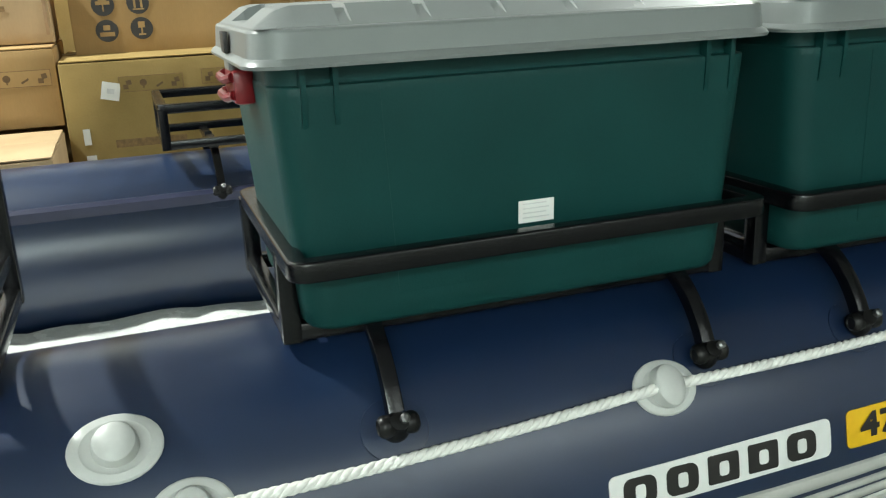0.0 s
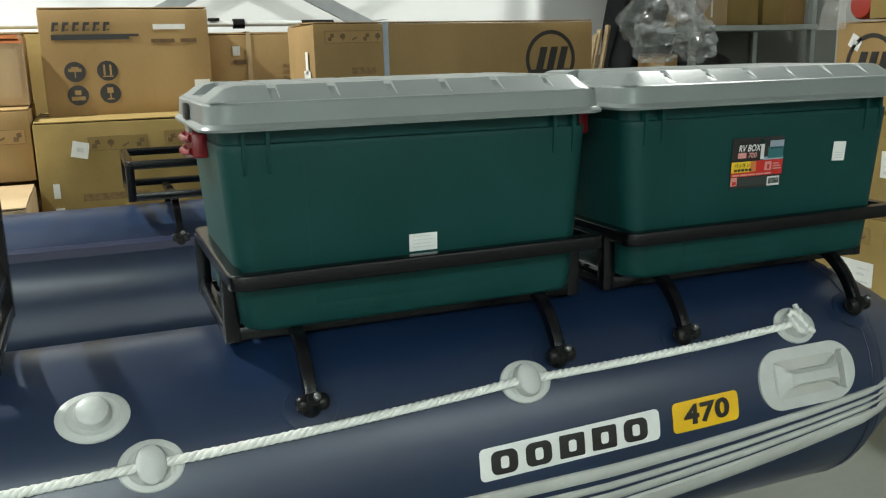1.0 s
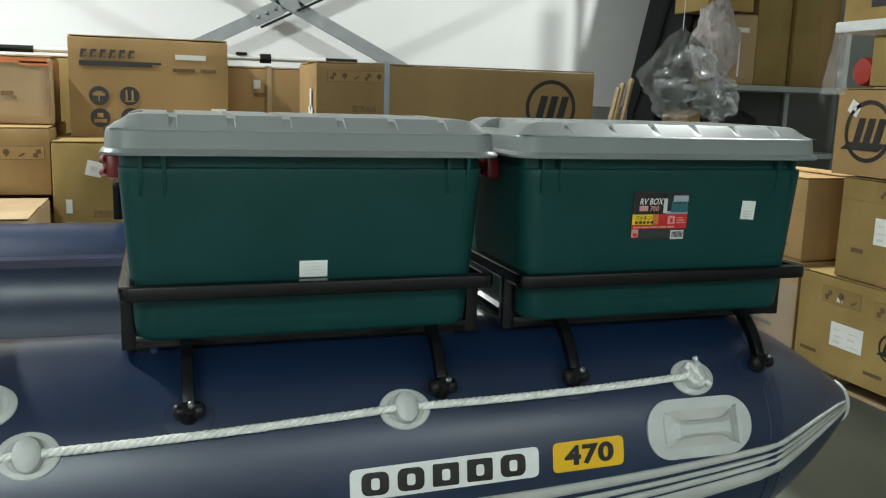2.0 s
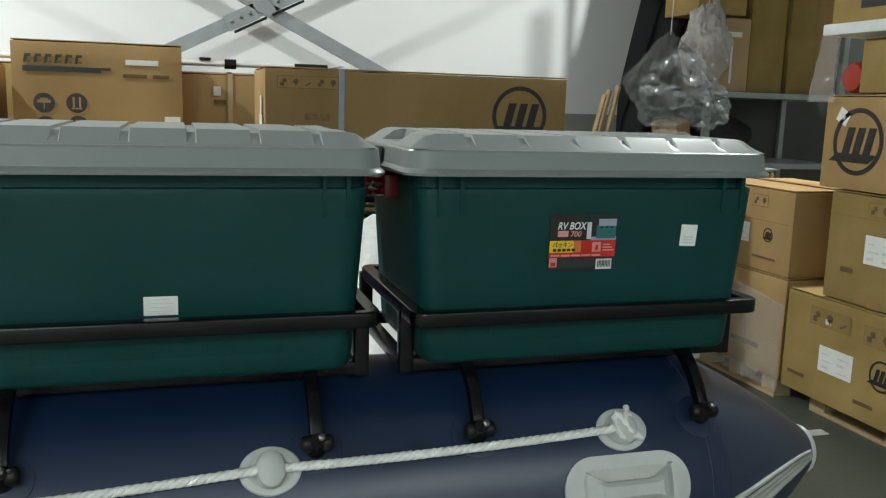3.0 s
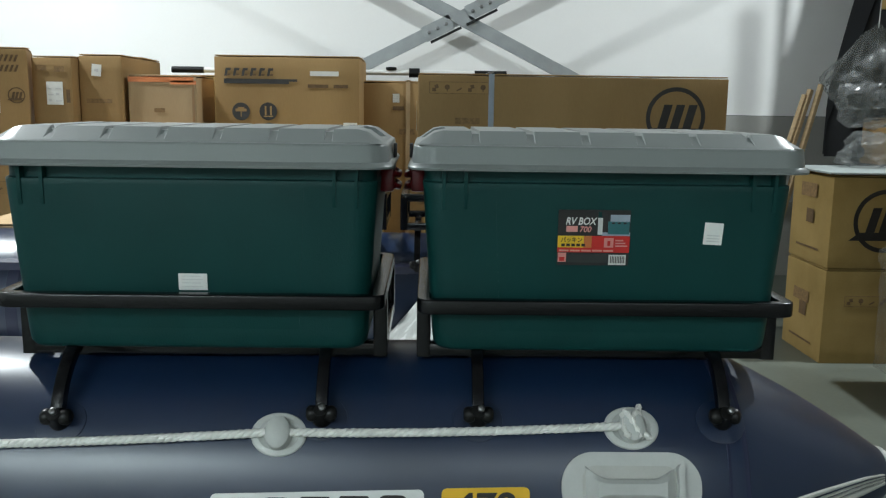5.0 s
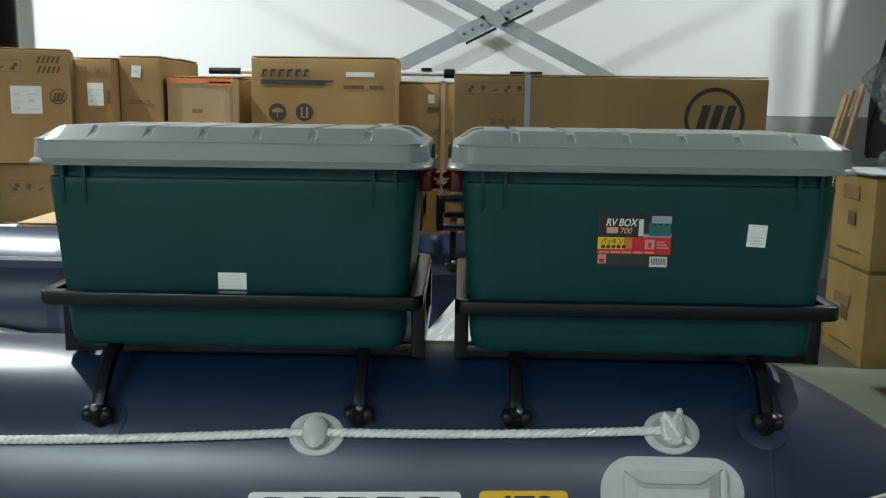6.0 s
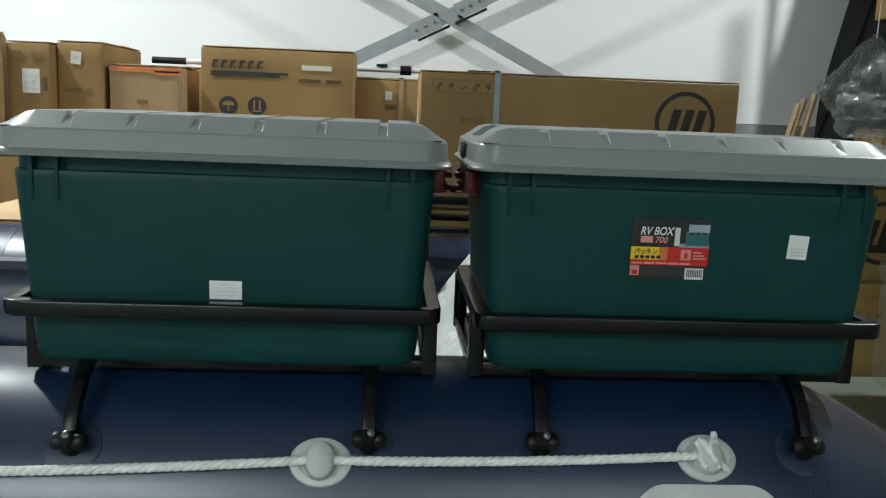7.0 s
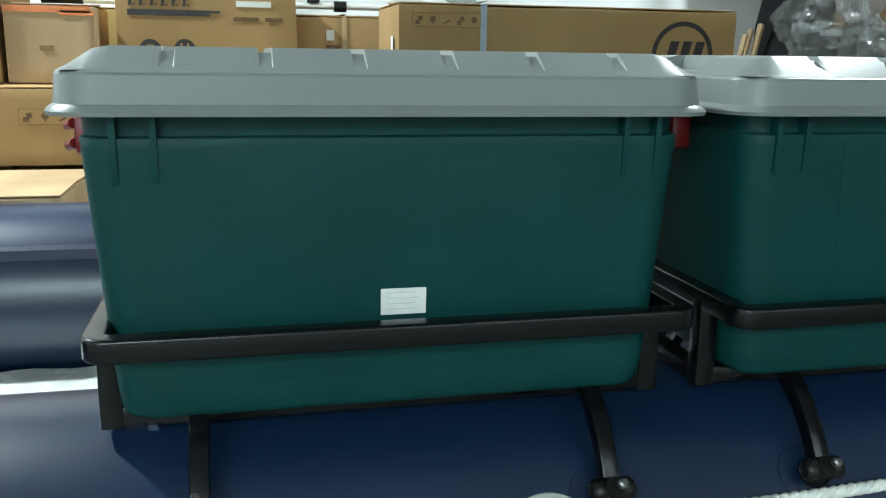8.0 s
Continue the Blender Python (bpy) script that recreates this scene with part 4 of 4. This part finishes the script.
carton("brown carton under a larger carton", -1.22, 3.5, 0.45, 0, 0.42, 0.4, 0.50, CARD, [("icons", 0.05, 0.36, 4, 0.06), ("bar", 0.28, 0.36, 0.26, 0.275, FADED_INK)], seed=11, group=G1)
carton("brown carton on the floor under other cartons", -1.72, 3.50, 0.0, 0, 0.95, 0.4, 0.443, CARD_OLD, seed=12, group=G1)
carton("brown carton beside the taped carton stack", -1.70, 3.5, 0.45, 0, 0.49, 0.4, 0.50, CARD_OLD, seed=31, group=G1)
carton("narrow brown carton with white label beside a larger one", -0.868, 3.56, 1.072, 0, 0.183, 0.33, 0.368, CARD, [("label", 0.065, 0.14, 0.15, 0.255), ("bar", 0.155, 0.172, 0.16, 0.22, FADED_INK), ("bar", 0.02, 0.07, 0.305, 0.33, SOFT_INK), ("bar", 0.105, 0.15, 0.30, 0.325, SOFT_INK)], seed=13, tape=False, group=G1)
carton("brown carton behind the labelled cartons", -1.28, 3.9, 0.0, 0, 0.32, 0.36, 0.924, CARD_OLD, seed=14, group=G1)
carton("brown carton with small tilted white label, on another carton", -0.682, 3.64, 1.072, 0, 0.20, 0.60, 0.382, CARD, [("label", 0.06, 0.105, 0.285, 0.34, -0.1), ("bar", 0.03, 0.15, 0.16, 0.18, SOFT_INK)], seed=15, tape=False, group=G1)
carton("brown carton standing behind the small ones", -0.75, 3.98, 0.0, 0, 0.2, 0.3, 1.06, CARD_OLD, seed=46, tape=False, group=G1)
carton("brown carton with icon row beside the dull carton", -0.80, 3.5, 0.775, 0, 0.66, 0.40, 0.285, CARD, [("icons", 0.03, 0.15, 4, 0.06), ("icons", 0.40, 0.15, 4, 0.06)], seed=16, group=G1)
carton("low pale carton with a bare top", -0.80, 2.82, 0.0, 0, 0.655, 0.64, 0.762, CARD_PALE, seed=18, tape=False, group=G1)
carton("low brown carton before the stacked cartons", -1.22, 3.08, 0.0, 0, 0.38, 0.38, 0.63, CARD_OLD, seed=32, group=G1)
single("white_plastic_tray", box(-1.16, -0.88, 3.12, 3.4, 0.645, 0.685, 0.012), FOAM, "white plastic tray lying on a carton", "tray")

carton("brown carton in the gap behind the taped carton", -0.40, 4.36, 0.0, 0, 0.42, 0.4, 1.385, CARD_OLD, [("label", 0.05, 0.11, 1.1, 1.18)], seed=33, group=G1)

# aluminium pole lying across the tops
pole = thing("tent_pole", "white aluminium pole with black clamps", "pole")
part("tube", sweep([(-0.30, 4.45, 1.422), (1.30, 4.45, 1.422)], 0.015, 12), ALU, pole)
part("grip", sweep([(-0.48, 4.45, 1.422), (-0.30, 4.45, 1.422)], 0.018, 12), KNOB, pole, "black foam grip")
part("end_sleeve", sweep([(1.22, 4.45, 1.422), (1.40, 4.45, 1.422)], 0.0175, 12), KNOB, pole, "black end sleeve")
part("clamp", sweep([(0.85, 4.45, 1.422), (0.91, 4.45, 1.422)], 0.026, 12), KNOB, pole, "black clamp")
part("clamp_lever", box(0.72, 0.78, 4.43, 4.46, 1.437, 1.452, 0.004), KNOB, pole)

# ---------------------------------------------------------------- steel cross bracing before the wall
brace = thing("cross_brace", "grey galvanised steel cross brace with bolted plates", "steel brace")
BX, BZ, BY = 1.166, 1.835, 5.56


def angle_bar(slope, half, y, w=0.085):
    d = Vector((1, 0, slope)).normalized()
    n = Vector((-d.z, 0, d.x))
    c = Vector((BX, y, BZ))
    sec = [(-w / 2, 0), (w / 2, 0), (w / 2, -0.006), (-w / 2 + 0.006, -0.006), (-w / 2 + 0.006, -0.055), (-w / 2, -0.055)]
    return loft([[c + d * s + n * a + Vector((0, -b, 0)) for a, b in sec] for s in (-half, half)])


part("steel_bar", angle_bar(0.50, 3.93, BY), GALV, brace)
part("steel_bar", angle_bar(-0.50, 3.93, BY - 0.02), GALV, brace)
d = Vector((1, 0, 0.5)).normalized()
n = Vector((-d.z, 0, d.x))
for s0, s1, off in ((-0.27, -0.06, 0.0), (0.06, 0.27, 0.0)):
    c = Vector((BX, BY - 0.012, BZ))
    g = part("gusset_plate", loft([[c + d * s + n * a + Vector((0, yy, 0)) for s, a in ((s0, -0.052), (s1, -0.052), (s1, 0.052), (s0, 0.052))] for yy in (0, -0.008)]), GALV, brace, smooth=False)
    for k in range(3):
        b0 = c + d * (s0 + 0.04 + 0.065 * k) + Vector((0, -0.008, 0))
        part("bolt", lathe([(0.013, 0), (0.013, 0.009), (0.007, 0.013)], Matrix.Translation(b0) @ pose(0, 0, 0, 90, 0, 0), 6), STEEL, g)
c = Vector((BX, BY - 0.03, BZ))
part("cover_plate", loft([[c + d * s + n * a + Vector((0, yy, 0)) for s, a in ((-0.25, -0.075), (-0.02, -0.075), (-0.02, -0.058), (-0.25, -0.058))] for yy in (0, -0.03)]), KNOB, brace, smooth=False)
part("cover_plate", loft([[c + d * s + n * a + Vector((0, yy, 0)) for s, a in ((0.02, -0.075), (0.25, -0.075), (0.25, -0.058), (0.02, -0.058))] for yy in (0, -0.03)]), KNOB, brace, smooth=False)
# dark steel column
for cx in (-2.355, 4.69):
    col = thing("steel_column", "dark painted steel column before the wall", "column", "steel columns", kind="structure")
    part("flange", box(cx - 0.145, cx + 0.145, 5.40, 5.42, 0, H - 0.002, 0.003), COLUMN, col)
    part("flange", box(cx - 0.145, cx + 0.145, 5.72, 5.74, 0, H - 0.002, 0.003), COLUMN, col)
    part("web", box(cx - 0.01, cx + 0.01, 5.42, 5.72, 0, H - 0.002, 0), COLUMN, col)

# ---------------------------------------------------------------- stacks of cartons beside the stern


def pallet(x, y, z, w, d, label):
    t = thing("pallet", label, "pallet", "pallets", at=pose(x, y, z))
    for k in range(5):
        part("board", box(0.0, w, (d - 0.09) * k / 4, (d - 0.09) * k / 4 + 0.09, 0.078, 0.096, 0.002), WOOD, t, smooth=False)
    for k in range(3):
        for j in range(3):
            part("block", box((w - 0.09) * k / 2, (w - 0.09) * k / 2 + 0.09, (d - 0.09) * j / 2, (d - 0.09) * j / 2 + 0.09, 0.016, 0.078, 0.002), WOOD, t, smooth=False)
        part("runner", box((w - 0.09) * k / 2, (w - 0.09) * k / 2 + 0.09, 0, d, 0.0, 0.016, 0.002), WOOD, t, smooth=False)
    return t


G2 = "cartons stacked beside the stern"
pallet(3.17, 1.60, 0.0, 0.5, 0.93, "pale wooden pallet under stacked cartons")
W = -90
carton("big yellowish carton with white labels, on a pallet", 3.08, 2.615, 0.096, W, 1.05, 0.62, 0.427, CARD_OLD,
       [("icons", 0.145, 0.31, 3, 0.075), ("icons", 0.44, 0.30, 3, 0.075), ("label", 0.21, 0.29, 0.315, 0.355, -0.02), ("label", 0.215, 0.40, 0.13, 0.235), ("emblem", 0.545, 0.20, 0.06), ("bar", 0.04, 0.14, 0.07, 0.085, FADED_INK), ("bar", 0.42, 0.52, 0.06, 0.075, FADED_INK)], seed=20, group=G2)
carton("yellowish carton with white label, stacked second", 3.09, 2.43, 0.532, W, 0.88, 0.58, 0.425, CARD_OLD,
       [("icons", 0.20, 0.345, 2, 0.055), ("label", 0.20, 0.36, 0.165, 0.275), ("bar", 0.085, 0.15, 0.115, 0.135, FADED_INK), ("bar", 0.0, 0.88, 0.335, 0.337, SOFT_INK), ("bar", 0.24, 0.30, 0.0, 0.03, TAPE)], seed=21, group=G2)
carton("brown carton with dark ring emblem and small label", 3.08, 2.50, 0.968, W, 0.80, 0.55, 0.358, CARD,
       [("emblem", 0.185, 0.185, 0.128), ("label", 0.07, 0.13, 0.25, 0.305, -0.5), ("bar", 0.42, 0.56, 0.075, 0.10, INK)], seed=22, group=G2)
carton("olive brown carton on top of the stack", 3.10, 2.36, 1.338, W, 0.7, 0.5, 0.20, CARD_OLD, [], seed=23, group=G2)
single("foam_sheet", box(3.04, 3.60, 1.65, 2.52, 1.556, 1.60, 0.006), FOAM, "white foam sheet between cartons", "foam sheet")
carton("brown carton over a foam sheet", 3.08, 2.52, 1.602, W, 0.8, 0.5, 0.4, CARD_OLD, [("bar", 0.15, 0.35, 0.05, 0.085, INK)], seed=24, group=G2)
red = thing("red_canister", "red plastic canister lying on a carton", "canister")
part("body", lathe([(0.02, 0), (0.052, 0.004), (0.06, 0.016), (0.06, 0.27), (0.05, 0.3), (0.02, 0.31)], pose(3.12, 2.432, 1.3985, 0, 90, 0), 20), RED, red)
part("cap", lathe([(0.03, 0), (0.03, 0.03), (0.026, 0.034)], pose(3.426, 2.432, 1.3985, 0, 90, 0), 16), KNOB, red, "black cap")

drape = bmesh.new()
grid_d = [[drape.verts.new((3.05 + 0.02 * noise.noise(Vector((i * 0.5, j * 0.6, 7))), 2.43 + 0.012 * i + 0.012 * (1 - j / 10) * i * 0.6, 1.30 + 0.026 * j)) for j in range(11)] for i in range(9)]
for i in range(8):
    for j in range(10):
        drape.faces.new((grid_d[i][j], grid_d[i + 1][j], grid_d[i + 1][j + 1], grid_d[i][j + 1]))
single("stretch_film", drape, WRAP, "torn stretch film hanging from the foam sheet", "plastic film")

pallet(3.12, 2.70, 0.0, 0.48, 0.58, "pale wooden pallet wrapped with stretch film")
carton("brown carton wrapped in clear stretch film", 3.10, 3.31, 0.098, W, 0.655, 0.5, 0.445, CARD, [("icons", 0.10, 0.20, 3, 0.06), ("bar", 0.3, 0.5, 0.1, 0.12, FADED_INK)], seed=25, group=G2)
carton("brown carton with label, taped band and icons", 3.10, 3.31, 0.552, W, 0.655, 0.5, 0.372, CARD,
       [("icons", 0.16, 0.285, 2, 0.055), ("icons", 0.375, 0.285, 2, 0.055), ("label", 0.215, 0.37, 0.115, 0.205), ("emblem", 0.50, 0.165, 0.032), ("bar", 0.0, 0.655, 0.225, 0.227, SOFT_INK), ("bar", 0.07, 0.15, 0.06, 0.075, FADED_INK), ("bar", 0.40, 0.56, 0.055, 0.065, FADED_INK)], seed=26, group=G2)
# film: a loose sheet over the lower carton
fb = bmesh.new()
N1, N2 = 18, 12
gridv = []
for i in range(N1 + 1):
    row = []
    for j in range(N2 + 1):
        u, v = i / N1, j / N2
        y = 3.36 - 0.74 * u
        top = 0.545 + 0.12 * max(0, 1 - 3.2 * abs(u - 0.12)) - 0.10 * u
        z = 0.06 + (top - 0.06) * v
        x = 3.075 - 0.012 + 0.016 * noise.noise(Vector((u * 7, v * 5, 3))) - 0.02 * (v > 0.9) * (1 - u)
        row.append(fb.verts.new((x, y, z)))
    gridv.append(row)
for i in range(N1):
    for j in range(N2):
        fb.faces.new((gridv[i][j], gridv[i + 1][j], gridv[i + 1][j + 1], gridv[i][j + 1]))
single("stretch_film", fb, WRAP, "loose clear stretch film over a carton", "plastic film")

carton("brown carton standing on the concrete floor", 2.92, 3.6, 0.0, 0, 0.8, 0.46, 0.473, CARD_OLD, [("icons", 0.1, 0.29, 4, 0.055), ("side", 0.12, 0.30, 0.27, 0.33, SOFT_INK), ("side", 0.20, 0.28, 0.20, 0.27, FADED_INK), ("side", 0.1, 0.36, 0.07, 0.08, FADED_INK)], seed=27, group=G2)
carton("brown carton with dark ring emblem, on another carton", 2.92, 3.6, 0.482, 0, 0.8, 0.46, 0.45, CARD_OLD, [("emblem", 0.265, 0.235, 0.155), ("side", 0.12, 0.30, 0.33, 0.40, SOFT_INK), ("side", 0.20, 0.28, 0.20, 0.27, FADED_INK), ("side", 0.1, 0.36, 0.07, 0.08, FADED_INK)], seed=28, group=G2)
single("cover_sheet", box(2.88, 3.70, 3.55, 4.1, 0.945, 0.955, 0.002), SHELF_PAINT, "grey sheet lying on the cartons", "sheet")
# paint stripe on the floor
single("floor_stripe", box(2.62, 3.05, 2.265, 2.315, 0.0005, 0.004, 0), STRIPE, "white painted stripe on the floor", "floor marking", kind="structure", smooth=False)

# ---------------------------------------------------------------- shelves with bags and cartons
rackr = thing("storage_shelf", "grey steel shelf crowded with cartons and bags", "shelf")
for px in (3.74, 4.73):
    for py in (4.32, 4.88):
        part("upright", box(px - 0.02, px + 0.02, py - 0.02, py + 0.02, 0, 3.3, 0.003), SHELF_PAINT, rackr, smooth=False)
# Top board reaches further forward, unseen, to shade the shelf front below.
for sz in (0.45, 0.9, 1.34, 2.1):
    part("shelf_board", box(3.72 if sz < 2 else 3.3, 4.75, 4.28 if sz < 2 else 3.88, 4.885, sz, sz + 0.035, 0.003), SHELF_PAINT, rackr, smooth=False)
part("back_panel", box(4.02, 5.55, 4.89, 4.905, 0.0, 3.3, 0), BACKING, rackr, smooth=False)
G3 = "cartons on the shelf"
carton("pale pinkish carton on the shelf beside a bag", 3.79, 4.32, 1.377, 0, 0.22, 0.4, 0.44, CARD_PALE, [("bar", 0.03, 0.16, 0.33, 0.36, PAPER), ("bar", 0.085, 0.10, 0.05, 0.3, PAPER)], seed=40, group=G3)
carton("tall brown carton on the shelf", 4.04, 4.36, 1.377, 0, 0.26, 0.4, 0.70, CARD_OLD, [], seed=41, group=G3)
carton("tall narrow brown carton on the shelf", 4.32, 4.34, 1.377, 0, 0.20, 0.4, 0.70, CARD_OLD, [], seed=42, group=G3)
carton("narrow brown carton at the end of the shelf", 4.535, 4.36, 1.377, 0, 0.17, 0.4, 0.66, CARD, [], seed=45, group=G3)
carton("small brown carton lying on a carton", 3.62, 4.31, 1.835, 0, 0.34, 0.38, 0.2, CARD_OLD, [], seed=43, group=G3)
carton("small dark brown carton on the lower shelf", 3.56, 4.36, 0.938, 0, 0.1, 0.3, 0.26, CARD, [], seed=44, group=G3)
single("white_plastic_cup", lathe([(0.03, 0.0), (0.035, 0.002), (0.042, 0.09), (0.040, 0.092)], pose(4.05, 4.38, 0.936), 16), FOAM, "white plastic cup on the shelf", "cup")


def crumpled(cx, cy, cz, rx, ry, rz, seed, rough=0.35, sub=5, crease=0.35):
    """A crushed film: lumps at two scales, and flat facets that meet in sharp creases."""
    bm = bmesh.new()
    bmesh.ops.create_icosphere(bm, subdivisions=sub, radius=1)
    o = Vector((seed * 7.3, seed * 3.1, 0))
    for v in bm.verts:
        p = v.co.copy()
        cells = noise.voronoi(p * 2.3 + o)[0]
        small = noise.voronoi(p * 5.2 + o)[0]
        k = 1 + rough * noise.noise(p * 1.6 + o) + rough * 0.4 * abs(noise.noise(p * 4.2 + o))
        k += crease * 0.45 * (cells[0] - 0.45) + crease * 0.25 * (small[0] - 0.4) + crease * 0.09 * noise.noise(p * 14 + o)
        v.co = Vector((cx + rx * p.x * k, cy + ry * p.y * k, cz + rz * p.z * k))
    return bm


def hanging_bag(cx, cy, top, cz, rx, ry, rz, seed, label, tip=0.0):
    """A full bag drawn up into a crooked neck."""
    bm = crumpled(cx, cy, cz, rx, ry, rz, seed, 0.45, 5, 0.9)
    for v in bm.verts:
        if v.co.z > cz:
            u = min(1, (v.co.z - cz) / (rz * 1.1))
            f = 1 - 0.88 * u ** 1.5
            v.co.x = cx + (v.co.x - cx) * f + tip * u * u
            v.co.y = cy + (v.co.y - cy) * f
            v.co.z = cz + u * (top - cz)
    return single("plastic_bag", bm, BAG, label, "plastic bag", "bags by the shelf", smooth=False)


hanging_bag(3.36, 4.12, 1.70, 1.40, 0.25, 0.13, 0.19, 1, "clear crumpled plastic bag hanging by the shelf", -0.03)
single("plastic_bag", crumpled(3.60, 4.10, 1.28, 0.12, 0.09, 0.13, 2, 0.4, 4, 0.8), BAG, "clear crumpled plastic bag below a larger one", "plastic bag", "bags by the shelf", smooth=False)
single("bag_cord", sweep([(3.33, 4.12, 1.68), (3.34, 4.12, 2.4)], 0.003, 6), PALE_INK, "thin cord holding a plastic bag", "cord")
single("plastic_bag", crumpled(3.66, 4.26, 1.62, 0.14, 0.11, 0.22, 3, 0.3, 5, 0.5), BAG_WHITE, "milky bulging plastic bag hung beside the shelf", "plastic bag", "bags by the shelf")
single("bag_cord", sweep([(3.66, 4.26, 1.80), (3.66, 4.26, 2.1)], 0.003, 6), PALE_INK, "thin cord holding a plastic bag", "cord")
single("plastic_bag", crumpled(3.28, 3.95, 1.03, 0.16, 0.12, 0.10, 4, 0.4, 4, 0.8), BAG, "clear crumpled bag lying on the cartons", "plastic bag", "bags by the shelf", smooth=False)
single("dark_sack", crumpled(4.0, 4.62, 1.09, 0.22, 0.2, 0.13, 5, 0.3, 4, 0.15), DARK, "dark sack on the lower shelf", "sack")
single("dark_sack", crumpled(3.62, 4.7, 1.0, 0.06, 0.2, 0.10, 6, 0.2, 4, 0.15), DARK, "dark sack on the lower shelf", "sack")


def cloth(x0, x1, y, z0, z1, folds, lean, seed, label):
    bm = bmesh.new()
    rows = []
    for i in range(41):
        row = []
        for j in range(17):
            u, v = i / 40, j / 16
            x = x0 + (x1 - x0) * u + lean * max(0.0, v - 0.17)
            yy = y + 0.04 * math.sin(u * folds * 6.28 + seed) + 0.03 * noise.noise(Vector((u * 4, v * 3, seed)))
            row.append((x, yy, z0 + (z1 - z0) * v))
        rows.append(row)
    for th in (0.0, 0.012):
        g = [[bm.verts.new((a, b + th, c)) for a, b, c in r] for r in rows]
        for i in range(40):
            for j in range(16):
                bm.faces.new((g[i][j], g[i + 1][j], g[i + 1][j + 1], g[i][j + 1]))
    return single("hanging_coat", bm, DARK, label, "clothing", "dark coats by the shelf")


# Coats run up out of view; the added height casts the slanted wall shadow.
cloth(3.37, 3.68, 4.68, 0.97, 2.09, 1.5, 0.36, 1.0, "dark coat hanging from the shelf board")
cloth(3.49, 4.15, 4.965, 0.97, 3.27, 2.2, 0.5, 2.4, "dark coat hanging behind another")
# Unseen rail, added to hold the taller coat.
single("clothes_rail", sweep([(3.85, 4.965, 3.26), (4.85, 4.965, 3.26)], 0.014, 10), GALV, "steel rail for hanging coats", "rail")
for k, (bx, tx) in enumerate(((2.66, 3.13), (2.70, 3.16), (2.80, 3.22))):
    single("wooden_stick", sweep([(bx, 4.2 + 0.03 * k, 0.0), (tx, 4.5, 1.33 + 0.03 * k)], 0.014, 8, square=True), WOOD, "pale wooden stick leaning by the coats", "wooden stick", "sticks")

# bubble wrap spread over the boat's deck
bw = bmesh.new()
rows = []
for i in range(61):
    row = []
    for j in range(15):
        u, v = i / 60, j / 14
        x, y = -1.5 + 2.83 * u, 1.36 + 0.92 * v
        z = 0.400 + 0.035 * noise.noise(Vector((x * 2.2, y * 2.2, 0.5))) + 0.03 * abs(noise.noise(Vector((x * 6, y * 6, 2))))
        z += 0.06 * math.exp(-((x - 0.93) / 0.16) ** 2) * v + 0.50 * math.exp(-((x - 1.2) / 0.23) ** 2) * v + 0.10 * math.exp(-((x + 0.6) / 0.2) ** 2) * v
        # the sheet stays inside the tubes
        edge = YF - 0.252 * math.sqrt(max(0.0, 1 - ((z - ZC) / 0.26) ** 2)) - 0.012
        row.append(bw.verts.new((x, min(y, edge), z)))
    rows.append(row)
for i in range(60):
    for j in range(14):
        bw.faces.new((rows[i][j], rows[i + 1][j], rows[i + 1][j + 1], rows[i][j + 1]))
single("bubble_wrap", bw, BUBBLE, "crumpled translucent bubble wrap on the boat's deck", "packing film")
